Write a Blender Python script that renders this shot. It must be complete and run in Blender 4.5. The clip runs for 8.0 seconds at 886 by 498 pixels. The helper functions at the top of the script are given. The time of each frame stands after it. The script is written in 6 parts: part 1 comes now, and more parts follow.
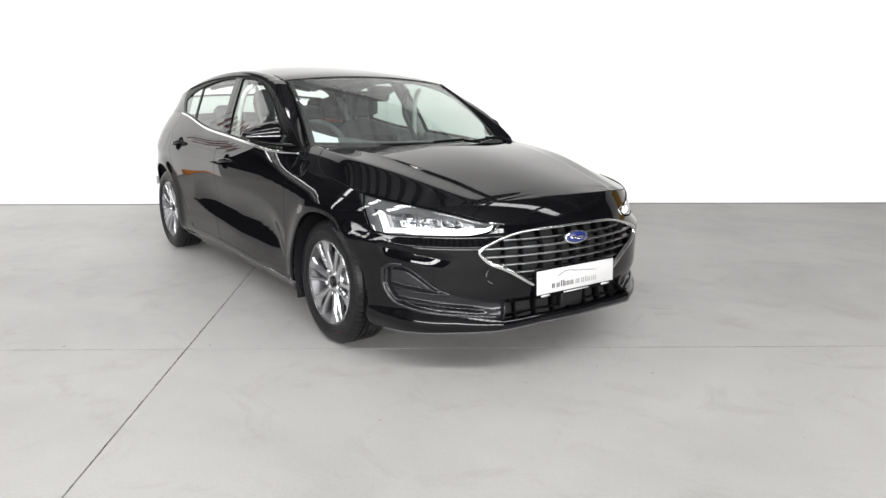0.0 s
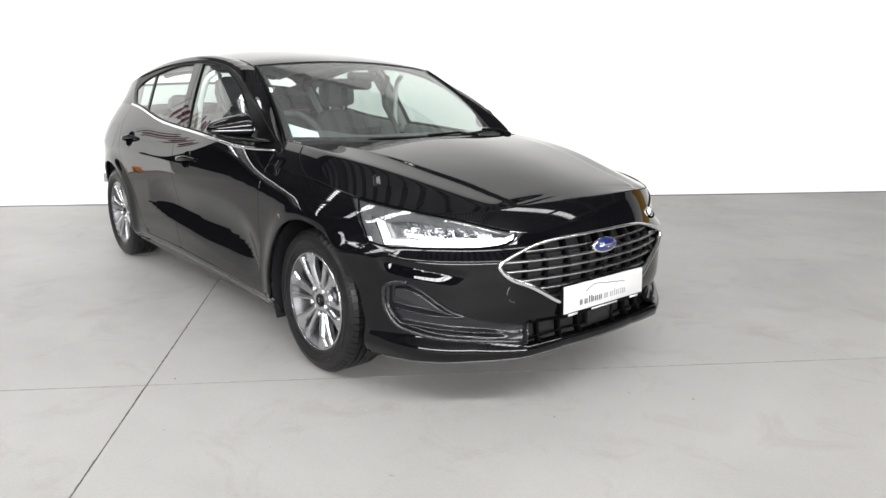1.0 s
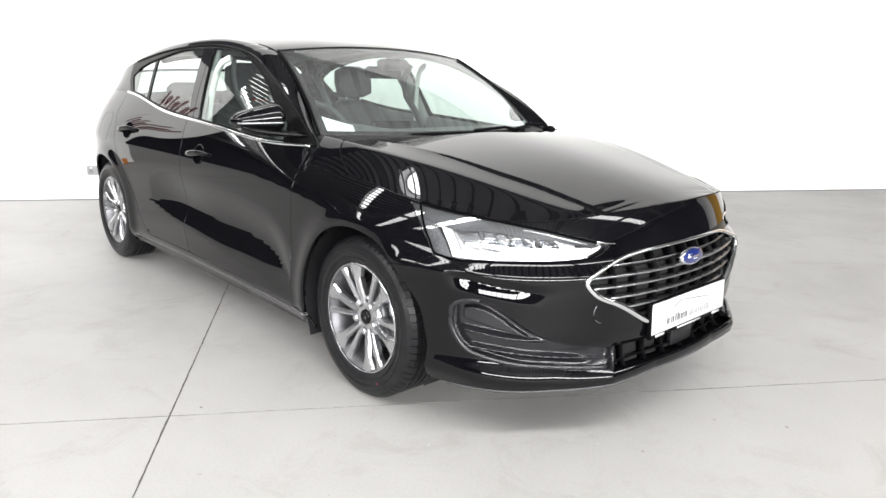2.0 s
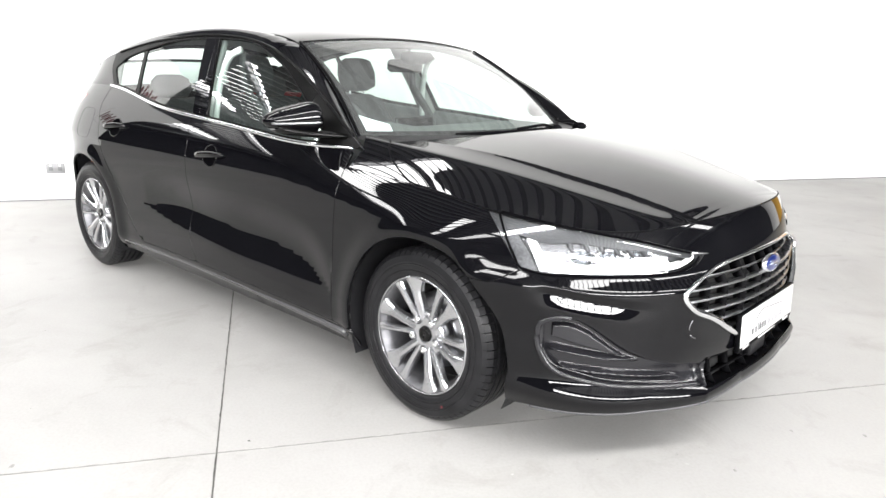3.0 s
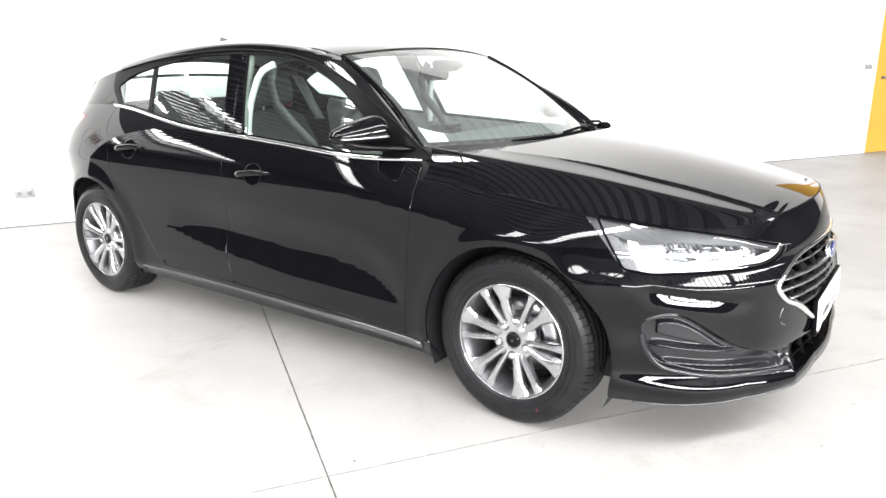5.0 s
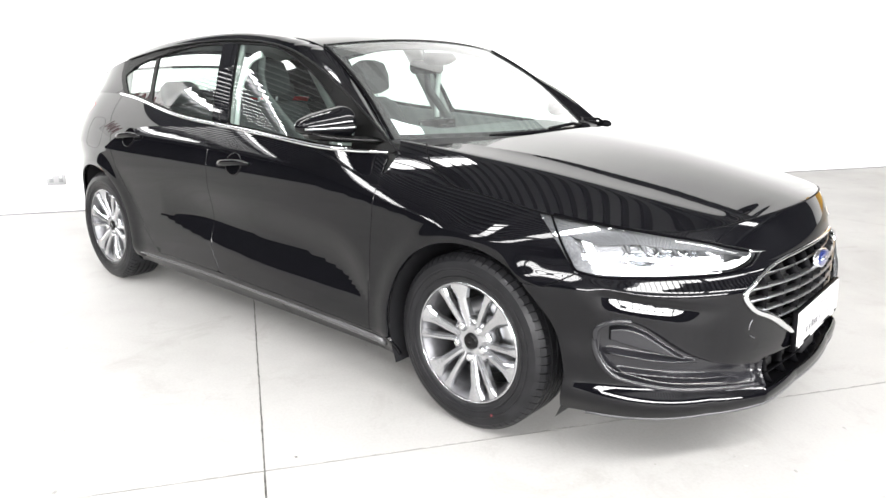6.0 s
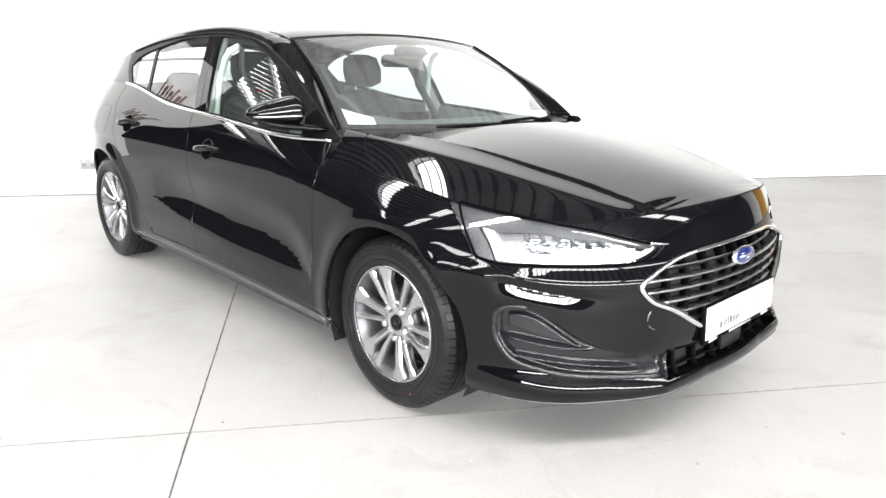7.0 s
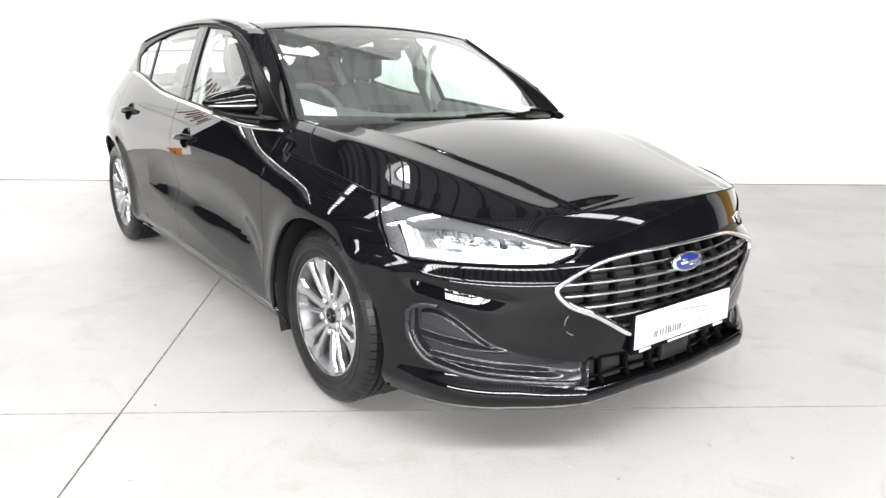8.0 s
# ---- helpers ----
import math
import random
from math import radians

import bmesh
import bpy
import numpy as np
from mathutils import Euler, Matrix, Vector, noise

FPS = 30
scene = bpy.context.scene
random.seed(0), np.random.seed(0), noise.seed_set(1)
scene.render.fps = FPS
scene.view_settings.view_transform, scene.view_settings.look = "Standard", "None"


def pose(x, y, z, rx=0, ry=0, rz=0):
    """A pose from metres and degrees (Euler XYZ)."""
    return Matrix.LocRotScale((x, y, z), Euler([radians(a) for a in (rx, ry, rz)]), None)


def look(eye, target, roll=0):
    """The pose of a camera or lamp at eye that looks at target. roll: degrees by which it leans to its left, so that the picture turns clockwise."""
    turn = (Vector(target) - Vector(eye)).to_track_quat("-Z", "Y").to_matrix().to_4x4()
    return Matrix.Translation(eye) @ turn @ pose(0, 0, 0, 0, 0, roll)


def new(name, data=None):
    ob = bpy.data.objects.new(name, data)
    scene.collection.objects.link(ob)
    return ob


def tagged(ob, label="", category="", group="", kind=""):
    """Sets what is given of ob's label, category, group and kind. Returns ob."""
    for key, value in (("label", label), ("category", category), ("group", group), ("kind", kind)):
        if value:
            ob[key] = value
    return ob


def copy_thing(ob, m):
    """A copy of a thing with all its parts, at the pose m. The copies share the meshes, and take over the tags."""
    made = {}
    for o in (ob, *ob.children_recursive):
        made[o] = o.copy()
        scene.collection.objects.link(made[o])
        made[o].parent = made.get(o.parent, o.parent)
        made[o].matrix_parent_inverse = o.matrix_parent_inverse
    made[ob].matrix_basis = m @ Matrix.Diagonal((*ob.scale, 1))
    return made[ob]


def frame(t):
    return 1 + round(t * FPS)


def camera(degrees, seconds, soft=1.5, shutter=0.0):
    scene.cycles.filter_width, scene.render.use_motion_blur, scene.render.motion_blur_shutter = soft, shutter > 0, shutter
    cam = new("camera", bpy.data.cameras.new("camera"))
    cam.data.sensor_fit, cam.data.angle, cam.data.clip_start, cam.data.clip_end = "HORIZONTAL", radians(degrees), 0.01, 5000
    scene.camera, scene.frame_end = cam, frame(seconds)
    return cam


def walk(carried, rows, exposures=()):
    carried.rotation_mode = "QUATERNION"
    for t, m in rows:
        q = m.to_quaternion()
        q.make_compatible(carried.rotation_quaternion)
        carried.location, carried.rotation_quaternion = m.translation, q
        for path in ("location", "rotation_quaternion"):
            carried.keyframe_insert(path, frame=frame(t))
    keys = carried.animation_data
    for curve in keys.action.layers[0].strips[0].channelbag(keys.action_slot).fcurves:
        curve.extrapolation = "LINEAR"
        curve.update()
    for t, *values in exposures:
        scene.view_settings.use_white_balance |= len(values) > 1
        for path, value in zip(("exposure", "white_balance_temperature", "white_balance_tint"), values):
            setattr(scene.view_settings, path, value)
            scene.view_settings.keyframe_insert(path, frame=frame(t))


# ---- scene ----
import functools

cam = camera(64.74, 8.0)
PATH = [
    (0, (4.4323, -2.4296, 1.2591), (2.8691, -1.2601, 0.8246), 1.01),
    (0.5, (4.1719, -2.3862, 1.2625), (2.6678, -1.1417, 0.8280), 1.83),
    (1, (3.9125, -2.3035, 1.2423), (2.4319, -1.0404, 0.7814), 0.81),
    (1.5, (3.6484, -2.2722, 1.2420), (2.1789, -1.0031, 0.7627), 1.11),
    (1.7, (3.5555, -2.2944, 1.2264), (2.0996, -1.0107, 0.7445), 1.52),
    (2.8, (3.0372, -2.4741, 1.2327), (1.7280, -1.0478, 0.7311), 1.14),
    (3, (2.9463, -2.5109, 1.2433), (1.6530, -1.0732, 0.7332), 1.74),
    (3.5, (2.7562, -2.6499, 1.2471), (1.5063, -1.1766, 0.7300), 1.87),
    (4, (2.5664, -2.8495, 1.2870), (1.4097, -1.3039, 0.7645), 0.27),
    (4.2, (2.5319, -2.8812, 1.2857), (1.3823, -1.3294, 0.7656), -0.08),
    (5.3, (2.5337, -2.8546, 1.2808), (1.4003, -1.2884, 0.7682), -0.50),
    (5.5, (2.5807, -2.8067, 1.2723), (1.4378, -1.2466, 0.7626), -0.94),
    (6, (2.7592, -2.5941, 1.2409), (1.4919, -1.1328, 0.7321), 0.39),
    (6.5, (2.9525, -2.4628, 1.2347), (1.6449, -1.0406, 0.7174), -0.80),
    (7, (3.1774, -2.3498, 1.2318), (1.7863, -1.0092, 0.7143), 1.13),
    (7.5, (3.3145, -2.1338, 1.2207), (1.8205, -0.9129, 0.6941), 1.21),
    (8, (3.4482, -1.9620, 1.2239), (1.9307, -0.7718, 0.6941), 1.84),
]
walk(cam, [(t, look(eye, target, roll)) for t, eye, target, roll in PATH],
     exposures=[(0.0, -1.08), (0.5, -1.1), (1.0, -1.0), (1.5, -0.8), (3.0, -0.3), (3.5, -0.2), (4.0, -0.05), (5.5, 0.0), (6.5, -0.14), (7.0, -0.22), (8.0, -0.3)])

# ---- world and light ----
def make_world():
    w = bpy.data.worlds.new("sky_world")
    w.use_nodes = True
    scene.world = w
    nt = w.node_tree
    sky = nt.nodes.new("ShaderNodeTexSky")
    sky.sky_type, sky.sun_disc = "NISHITA", False
    sky.sun_elevation, sky.sun_rotation = radians(50), radians(120)
    nt.nodes["Background"].inputs["Strength"].default_value = 0.12
    nt.links.new(sky.outputs["Color"], nt.nodes["Background"].inputs["Color"])


make_world()

# the hall's own axes: one along the back wall, one square to it
ANG = radians(56.8)
AL = Vector((math.cos(ANG), math.sin(ANG), 0))          # along the back wall
AN = Vector((math.sin(ANG), -math.cos(ANG), 0))         # away from the back wall, into the hall
WALL0 = Vector((-3.384, 0.0, 0.0))                       # a point of the back wall's foot
HALL = Matrix((( AN.x, AL.x, 0, WALL0.x), (AN.y, AL.y, 0, WALL0.y), (0, 0, 1, 0), (0, 0, 0, 1)))
TURN = 0.064                                            # the back wall stands a little askew to the hall
BACK = HALL @ Matrix.Rotation(TURN, 4, "Z")
# hall coordinates: x away from the back wall, y along it, z up
H_NEAR, H_DEEP, H_LOW, H_HIGH, H_UP = -10.5, 17.0, -14.0, 20.0, 5.6
WALL_END, DOOR_0, DOOR_1, DOOR_H = -2.85, 9.98, 13.6, 3.6      # where the white wall stops; the yellow door's ends and height
WALL_STEP = -1.0         # from here to its end the white wall is only man-high, dark above to darken reflections
# roof lights: x of the middle, width, ends along y, share of the daylight that the sheets let through
SKY_STRIPS = [(1.58, 0.5, -12.5, 1.35, 1.0), (5.2, 0.7, -12.5, -3.6, 1.0), (8.35, 1.1, -12.5, 18.5, 1.0), (-2.4, 0.4, -12.5, -5.0, 1.0), (-3.5, 1.5, -12.5, -4.2, 0.3), (-4.8, 0.7, -12.5, -3.6, 1.0)]
BAND = (-9.0, 14.0, 2.7, 4.3)        # windows high in the wall behind the viewer: along y, low and high
DAY, SKY_L, BAND_L = (1.0, 0.99, 0.985), 47.0, 80.0      # colour and radiance of the daylight in the openings


def daylight():
    """Sky light in the roof lights and in the window band."""
    def lamp(name, a, b, m, radiance):
        d = bpy.data.lights.new(name, "AREA")
        d.shape, d.size, d.size_y = "RECTANGLE", a, b
        d.energy, d.color = radiance * math.pi * a * b, DAY
        new(name, d).matrix_world = HALL @ m
    for x, wd, y0, y1, share in SKY_STRIPS:
        lamp("skylight_daylight", wd - 0.04, y1 - y0, pose(x, (y0 + y1) / 2, H_UP + 0.16), SKY_L * share)
    y0, y1, z0, z1 = BAND
    lamp("window_daylight", y1 - y0 - 0.1, z1 - z0 - 0.1, pose(H_DEEP + 0.2, (y0 + y1) / 2, (z0 + z1) / 2, 90, 0, 90), BAND_L)


daylight()

# ---- materials ----
def material(name, colour, rough=0.5, metal=0.0, coat=0.0, spec=0.5, vary=0.0, scale=8.0, bump=0.0, bump_scale=200.0, rvary=0.0, coat_ior=1.5):
    m = bpy.data.materials.new(name)
    m.use_nodes = True
    nt = m.node_tree
    b = nt.nodes["Principled BSDF"]
    b.inputs["Base Color"].default_value = (*colour, 1)
    b.inputs["Roughness"].default_value = rough
    b.inputs["Metallic"].default_value = metal
    b.inputs["Specular IOR Level"].default_value = spec
    if coat:
        b.inputs["Coat Weight"].default_value = coat
        b.inputs["Coat Roughness"].default_value = 0.015
        b.inputs["Coat IOR"].default_value = coat_ior
    geo = nt.nodes.new("ShaderNodeTexCoord")
    if vary or rvary:
        n = nt.nodes.new("ShaderNodeTexNoise")
        n.inputs["Scale"].default_value, n.inputs["Detail"].default_value = scale, 6
        nt.links.new(geo.outputs["Object"], n.inputs["Vector"])
        if vary:
            r = nt.nodes.new("ShaderNodeValToRGB")
            r.color_ramp.elements[0].position, r.color_ramp.elements[1].position = 0.3, 0.7
            r.color_ramp.elements[0].color = (*[c * (1 - vary) for c in colour], 1)
            r.color_ramp.elements[1].color = (*[min(1, c * (1 + vary)) for c in colour], 1)
            nt.links.new(n.outputs["Fac"], r.inputs["Fac"])
            nt.links.new(r.outputs["Color"], b.inputs["Base Color"])
        if rvary:
            mr = nt.nodes.new("ShaderNodeMapRange")
            mr.inputs["To Min"].default_value, mr.inputs["To Max"].default_value = max(0.0, rough - rvary), rough + rvary
            nt.links.new(n.outputs["Fac"], mr.inputs["Value"])
            nt.links.new(mr.outputs["Result"], b.inputs["Roughness"])
    if bump:
        n2 = nt.nodes.new("ShaderNodeTexNoise")
        n2.inputs["Scale"].default_value, n2.inputs["Detail"].default_value = bump_scale, 4
        nt.links.new(geo.outputs["Object"], n2.inputs["Vector"])
        bp = nt.nodes.new("ShaderNodeBump")
        bp.inputs["Strength"].default_value, bp.inputs["Distance"].default_value = bump, 0.002
        nt.links.new(n2.outputs["Fac"], bp.inputs["Height"])
        nt.links.new(bp.outputs["Normal"], b.inputs["Normal"])
    return m


def glass_material(name, tint, haze, gloss=0.085):
    """A thin pane: clear, tinted, with mirror gloss by Fresnel and a pale diffuse veil that imitates hazy reflections.
    """
    m = bpy.data.materials.new(name)
    m.use_nodes = True
    nt = m.node_tree
    nt.nodes.remove(nt.nodes["Principled BSDF"])
    tr, gl = nt.nodes.new("ShaderNodeBsdfTransparent"), nt.nodes.new("ShaderNodeBsdfGlossy")
    mix, fr = nt.nodes.new("ShaderNodeMixShader"), nt.nodes.new("ShaderNodeLayerWeight")
    fr.inputs["Blend"].default_value = 0.5
    tr.inputs["Color"].default_value = (*tint, 1)
    gl.inputs["Roughness"].default_value = 0.0
    dbl = nt.nodes.new("ShaderNodeMath")
    dbl.operation, dbl.inputs[1].default_value, dbl.inputs[2].default_value, dbl.use_clamp = "MULTIPLY_ADD", 0.9, gloss, True
    steep = nt.nodes.new("ShaderNodeMath")
    steep.operation, steep.inputs[1].default_value = "POWER", 4.0
    nt.links.new(fr.outputs["Facing"], steep.inputs[0])
    nt.links.new(steep.outputs[0], dbl.inputs[0])
    nt.links.new(dbl.outputs[0], mix.inputs["Fac"])
    nt.links.new(tr.outputs[0], mix.inputs[1])
    nt.links.new(gl.outputs[0], mix.inputs[2])
    veil, veil_mix = nt.nodes.new("ShaderNodeBsdfDiffuse"), nt.nodes.new("ShaderNodeMixShader")
    veil.inputs["Color"].default_value, veil_mix.inputs["Fac"].default_value = (0.8, 0.82, 0.81, 1), haze
    nt.links.new(mix.outputs[0], veil_mix.inputs[1])
    nt.links.new(veil.outputs[0], veil_mix.inputs[2])
    nt.links.new(veil_mix.outputs[0], nt.nodes["Material Output"].inputs["Surface"])
    return m


def emitter(name, colour, strength):
    m = bpy.data.materials.new(name)
    m.use_nodes = True
    b = m.node_tree.nodes["Principled BSDF"]
    b.inputs["Base Color"].default_value = (*colour, 1)
    b.inputs["Emission Color"].default_value = (*colour, 1)
    b.inputs["Emission Strength"].default_value = strength
    return m


PAINT = material("black_paint", (0.0022, 0.0022, 0.0029), 0.4, coat=1.0, spec=0.0, coat_ior=1.38)
GLOSS = material("gloss_black_trim", (0.003, 0.003, 0.003), 0.08, spec=0.2)
FRAME = material("satin_black_surround", (0.004, 0.004, 0.004), 0.25, spec=0.06)
PLASTIC = material("black_plastic", (0.010, 0.010, 0.011), 0.42, spec=0.25, bump=0.15, bump_scale=500, rvary=0.06)
DARK = material("dark_void", (0.006, 0.006, 0.006), 0.8)
CHROME = material("bright_chrome", (0.82, 0.83, 0.84), 0.08, metal=1.0)
SATIN = material("satin_silver", (0.40, 0.405, 0.42), 0.3, metal=1.0)
ALLOY = material("alloy_silver", (0.50, 0.505, 0.52), 0.26, metal=0.95, coat=0.4)
BARREL = material("dull_rim_barrel", (0.13, 0.13, 0.137), 0.4, metal=0.8, vary=0.2, scale=30)
RUBBER = material("tyre_rubber", (0.010, 0.010, 0.011), 0.36, spec=0.2, bump=0.2, bump_scale=300, vary=0.3, scale=20)
SHADE_SEAL = material("handle_well", (0.0025, 0.0025, 0.003), 0.7, spec=0.0)
SEAL = material("black_rubber", (0.004, 0.004, 0.0045), 0.5, spec=0.1)
GLASS = glass_material("window_glass", (0.76, 0.85, 0.81), 0.008)
SCREEN = glass_material("windscreen_glass", (0.76, 0.85, 0.81), 0.05, 0.05)
LENS = glass_material("lamp_lens", (0.95, 0.96, 0.97), 0.006)

# ---- geometry helpers ----


def curve(*pts):
    """A natural cubic spline y(x) through a few points, straight beyond its ends."""
    pts = sorted(pts)
    xs, ys = np.array([p[0] for p in pts], float), np.array([p[1] for p in pts], float)
    n = len(xs)
    h = np.diff(xs)
    a, r = np.eye(n), np.zeros(n)
    for i in range(1, n - 1):
        a[i, i - 1:i + 2] = h[i - 1], 2 * (h[i - 1] + h[i]), h[i]
        r[i] = 6 * ((ys[i + 1] - ys[i]) / h[i] - (ys[i] - ys[i - 1]) / h[i - 1])
    m = np.linalg.solve(a, r)

    def f(q):
        q = np.asarray(q, float)
        c = np.clip(q, xs[0], xs[-1])
        i = np.clip(np.searchsorted(xs, c) - 1, 0, n - 2)
        d, hi = c - xs[i], h[i]
        b = (ys[i + 1] - ys[i]) / hi - hi * (2 * m[i] + m[i + 1]) / 6
        y = ys[i] + d * (b + d * (m[i] / 2 + d * (m[i + 1] - m[i]) / (6 * hi)))
        end = b + d * (m[i] + d * (m[i + 1] - m[i]) / (2 * hi))
        return y + (q - c) * end
    return f


def line(*pts):
    xs, ys = [p[0] for p in pts], [p[1] for p in pts]
    return lambda q: np.interp(q, xs, ys)


def smooth(a, b, q):
    t = np.clip((q - a) / (b - a), 0, 1)
    return t * t * (3 - 2 * t)


def part(name, bm, mat, parent=None, label="", flat=False, normals=None):
    """Links a bmesh as one mesh object under a thing or a part."""
    me = bpy.data.meshes.new(name)
    bm.to_mesh(me)
    bm.free()
    me.materials.append(mat)
    for p in me.polygons:
        p.use_smooth = not flat
    if normals is not None:
        me.normals_split_custom_set_from_vertices(normals)
    ob = new(name, me)
    if parent is not None:
        ob.parent = parent
    if label:
        ob["label"] = label
    return ob


def thing(name, label, category, group="", kind=""):
    return tagged(new(name), label, category, group, kind)


def flip_copy(ob, parent=None, name=None):
    """A mirror copy of a part for the car's other side."""
    me = ob.data.copy()
    nv = np.empty(len(me.vertices) * 3)
    me.vertices.foreach_get("co", nv)
    nv = nv.reshape(-1, 3)
    nv[:, 1] *= -1
    ln = np.empty(len(me.loops) * 3)
    me.corner_normals.foreach_get("vector", ln)
    ln = ln.reshape(-1, 3)
    ln[:, 1] *= -1
    faces = [list(p.vertices)[::-1] for p in me.polygons]
    keyed = {}
    for p in me.polygons:
        for li in p.loop_indices:
            keyed[(p.index, me.loops[li].vertex_index)] = ln[li]
    m2 = bpy.data.meshes.new(ob.data.name)
    m2.from_pydata(nv.tolist(), [], faces)
    for mt in me.materials:
        m2.materials.append(mt)
    for p, q in zip(m2.polygons, me.polygons):
        p.use_smooth, p.material_index = q.use_smooth, q.material_index
    out = []
    for p in m2.polygons:
        for li in p.loop_indices:
            out.append(keyed[(p.index, m2.loops[li].vertex_index)])
    if ob.data.has_custom_normals:
        m2.normals_split_custom_set(out)
    bpy.data.meshes.remove(me)
    o2 = new(name or ob.name.split(".")[0], m2)
    o2.parent = parent if parent is not None else ob.parent
    if "label" in ob:
        o2["label"] = ob["label"]
    for ch in ob.children:
        flip_copy(ch, o2)
    return o2


def normals_of(fn, u, v, e=0.002):
    a, b = fn(u + e, v) - fn(u - e, v), fn(u, v + e) - fn(u, v - e)
    n = np.cross(a, b)
    return n / np.maximum(np.linalg.norm(n, axis=-1, keepdims=True), 1e-12)


def patch(name, fn, us, vs, keep, mat, parent, label="", depth=0.012, lift=0.0, flip=False, round_=0.002):
    """A panel: the part of a surface fn(u, v) where keep(place, u, v) > 0, with its rim turned in by depth."""
    u, v = np.meshgrid(np.asarray(us, float), np.asarray(vs, float), indexing="ij")
    sgn = -1.0 if flip else 1.0
    nu, nv = u.shape

    def full(uu, vv):
        uu, vv = np.asarray(uu, float), np.asarray(vv, float)
        n = normals_of(fn, uu, vv) * sgn
        return fn(uu, vv) + n * lift, n
    P = fn(u, v)
    F = keep(P, u, v) if keep else np.ones_like(u)
    P, N = full(u, v)
    verts, norms, ids = [], [], {}

    def corner(i, j):
        k = (i, j)
        if k not in ids:
            ids[k] = len(verts)
            verts.append(P[i, j]), norms.append(N[i, j])
        return ids[k]

    def cross(a, b):
        return ids[(a, b) if a < b else (b, a)]

    def find_crossings():
        pairs = []
        ins = F > 0
        for di, dj in ((1, 0), (0, 1)):
            m = ins[:nu - di, :nv - dj] != ins[di:, dj:]
            for i, j in zip(*np.nonzero(m)):
                pairs.append(((int(i), int(j)), (int(i) + di, int(j) + dj)))
        if not pairs:
            return
        A, B = tuple(np.array([q[0] for q in pairs]).T), tuple(np.array([q[1] for q in pairs]).T)
        ua, va, ub, vb, fa = u[A], v[A], u[B], v[B], F[A] > 0
        lo, hi = np.zeros(len(pairs)), np.ones(len(pairs))
        for _ in range(14):
            mid = (lo + hi) / 2
            uu, vv = ua + (ub - ua) * mid, va + (vb - va) * mid
            same = (keep(fn(uu, vv), uu, vv) > 0) == fa
            lo, hi = np.where(same, mid, lo), np.where(same, hi, mid)
        mid = (lo + hi) / 2
        p, n = full(ua + (ub - ua) * mid, va + (vb - va) * mid)
        for k, q in enumerate(pairs):
            ids[q] = len(verts)
            verts.append(p[k]), norms.append(n[k])
    if keep:
        find_crossings()
    faces = []
    inside = F > 0
    any_, all_ = (inside[:-1, :-1] | inside[1:, :-1] | inside[:-1, 1:] | inside[1:, 1:]), (inside[:-1, :-1] & inside[1:, :-1] & inside[:-1, 1:] & inside[1:, 1:])
    for i, j in zip(*np.nonzero(any_)):
        i, j = int(i), int(j)
        q = [(i, j), (i + 1, j), (i + 1, j + 1), (i, j + 1)]
        if all_[i, j]:
            faces.append([corner(*k) for k in q])
            continue
        loop = []
        for a, b in zip(q, q[1:] + q[:1]):
            if inside[a]:
                loop.append(corner(*a))
            if inside[a] != inside[b]:
                loop.append(cross(a, b))
        if len(loop) >= 3:
            faces.append(loop)
    if flip:
        faces = [f[::-1] for f in faces]
    if depth:
        V = np.array(verts)
        NN = np.array(norms)
        edges = {}
        for f in faces:
            for a, b in zip(f, f[1:] + f[:1]):
                edges[(a, b)] = True
        rim = [e for e in edges if (e[1], e[0]) not in edges]
        out = {}
        for a, b in rim:
            d = V[b] - V[a]
            side = np.cross(d, NN[a])
            for k in (a, b):
                out[k] = out.get(k, 0) + side
        ring1, ring2 = {}, {}
        for k, o in out.items():
            o = o / max(np.linalg.norm(o), 1e-9)
            ring1[k] = len(verts)
            verts.append(V[k] + o * round_ * 0.7 - NN[k] * round_ * 0.7)
            t = o + NN[k] * 0.6
            norms.append(t / np.linalg.norm(t))
            ring2[k] = len(verts)
            verts.append(V[k] + o * round_ * 0.7 - NN[k] * depth)
            norms.append(o)
        for a, b in rim:
            faces.append([b, a, ring1[a], ring1[b]])
            faces.append([ring1[b], ring1[a], ring2[a], ring2[b]])
    me = bpy.data.meshes.new(name)
    me.from_pydata([tuple(p) for p in verts], [], faces)
    me.materials.append(mat)
    me.polygons.foreach_set("use_smooth", [True] * len(me.polygons))
    me.normals_split_custom_set_from_vertices([tuple(n) for n in norms])
    ob = new(name, me)
    if parent is not None:
        ob.parent = parent
    if label:
        ob["label"] = label
    return ob


def box(bm, x0, y0, z0, x1, y1, z1, bevel=0.0, seg=2, m=None):
    r = bmesh.ops.create_cube(bm, size=1.0)
    for vtx in r["verts"]:
        vtx.co = Vector((x0 + (vtx.co.x + 0.5) * (x1 - x0), y0 + (vtx.co.y + 0.5) * (y1 - y0), z0 + (vtx.co.z + 0.5) * (z1 - z0)))
    if bevel:
        es = list({e for vtx in r["verts"] for e in vtx.link_edges})
        got = bmesh.ops.bevel(bm, geom=es, offset=bevel, segments=seg, affect="EDGES", profile=0.5)
        vs = list({vtx for f in got["faces"] for vtx in f.verts})
    else:
        vs = r["verts"]
    if m is not None:
        bmesh.ops.transform(bm, matrix=m, verts=vs)
    return vs


def boxed(x0, y0, z0, x1, y1, z1, bevel=0.0, seg=2):
    bm = bmesh.new()
    box(bm, x0, y0, z0, x1, y1, z1, bevel, seg)
    return bm


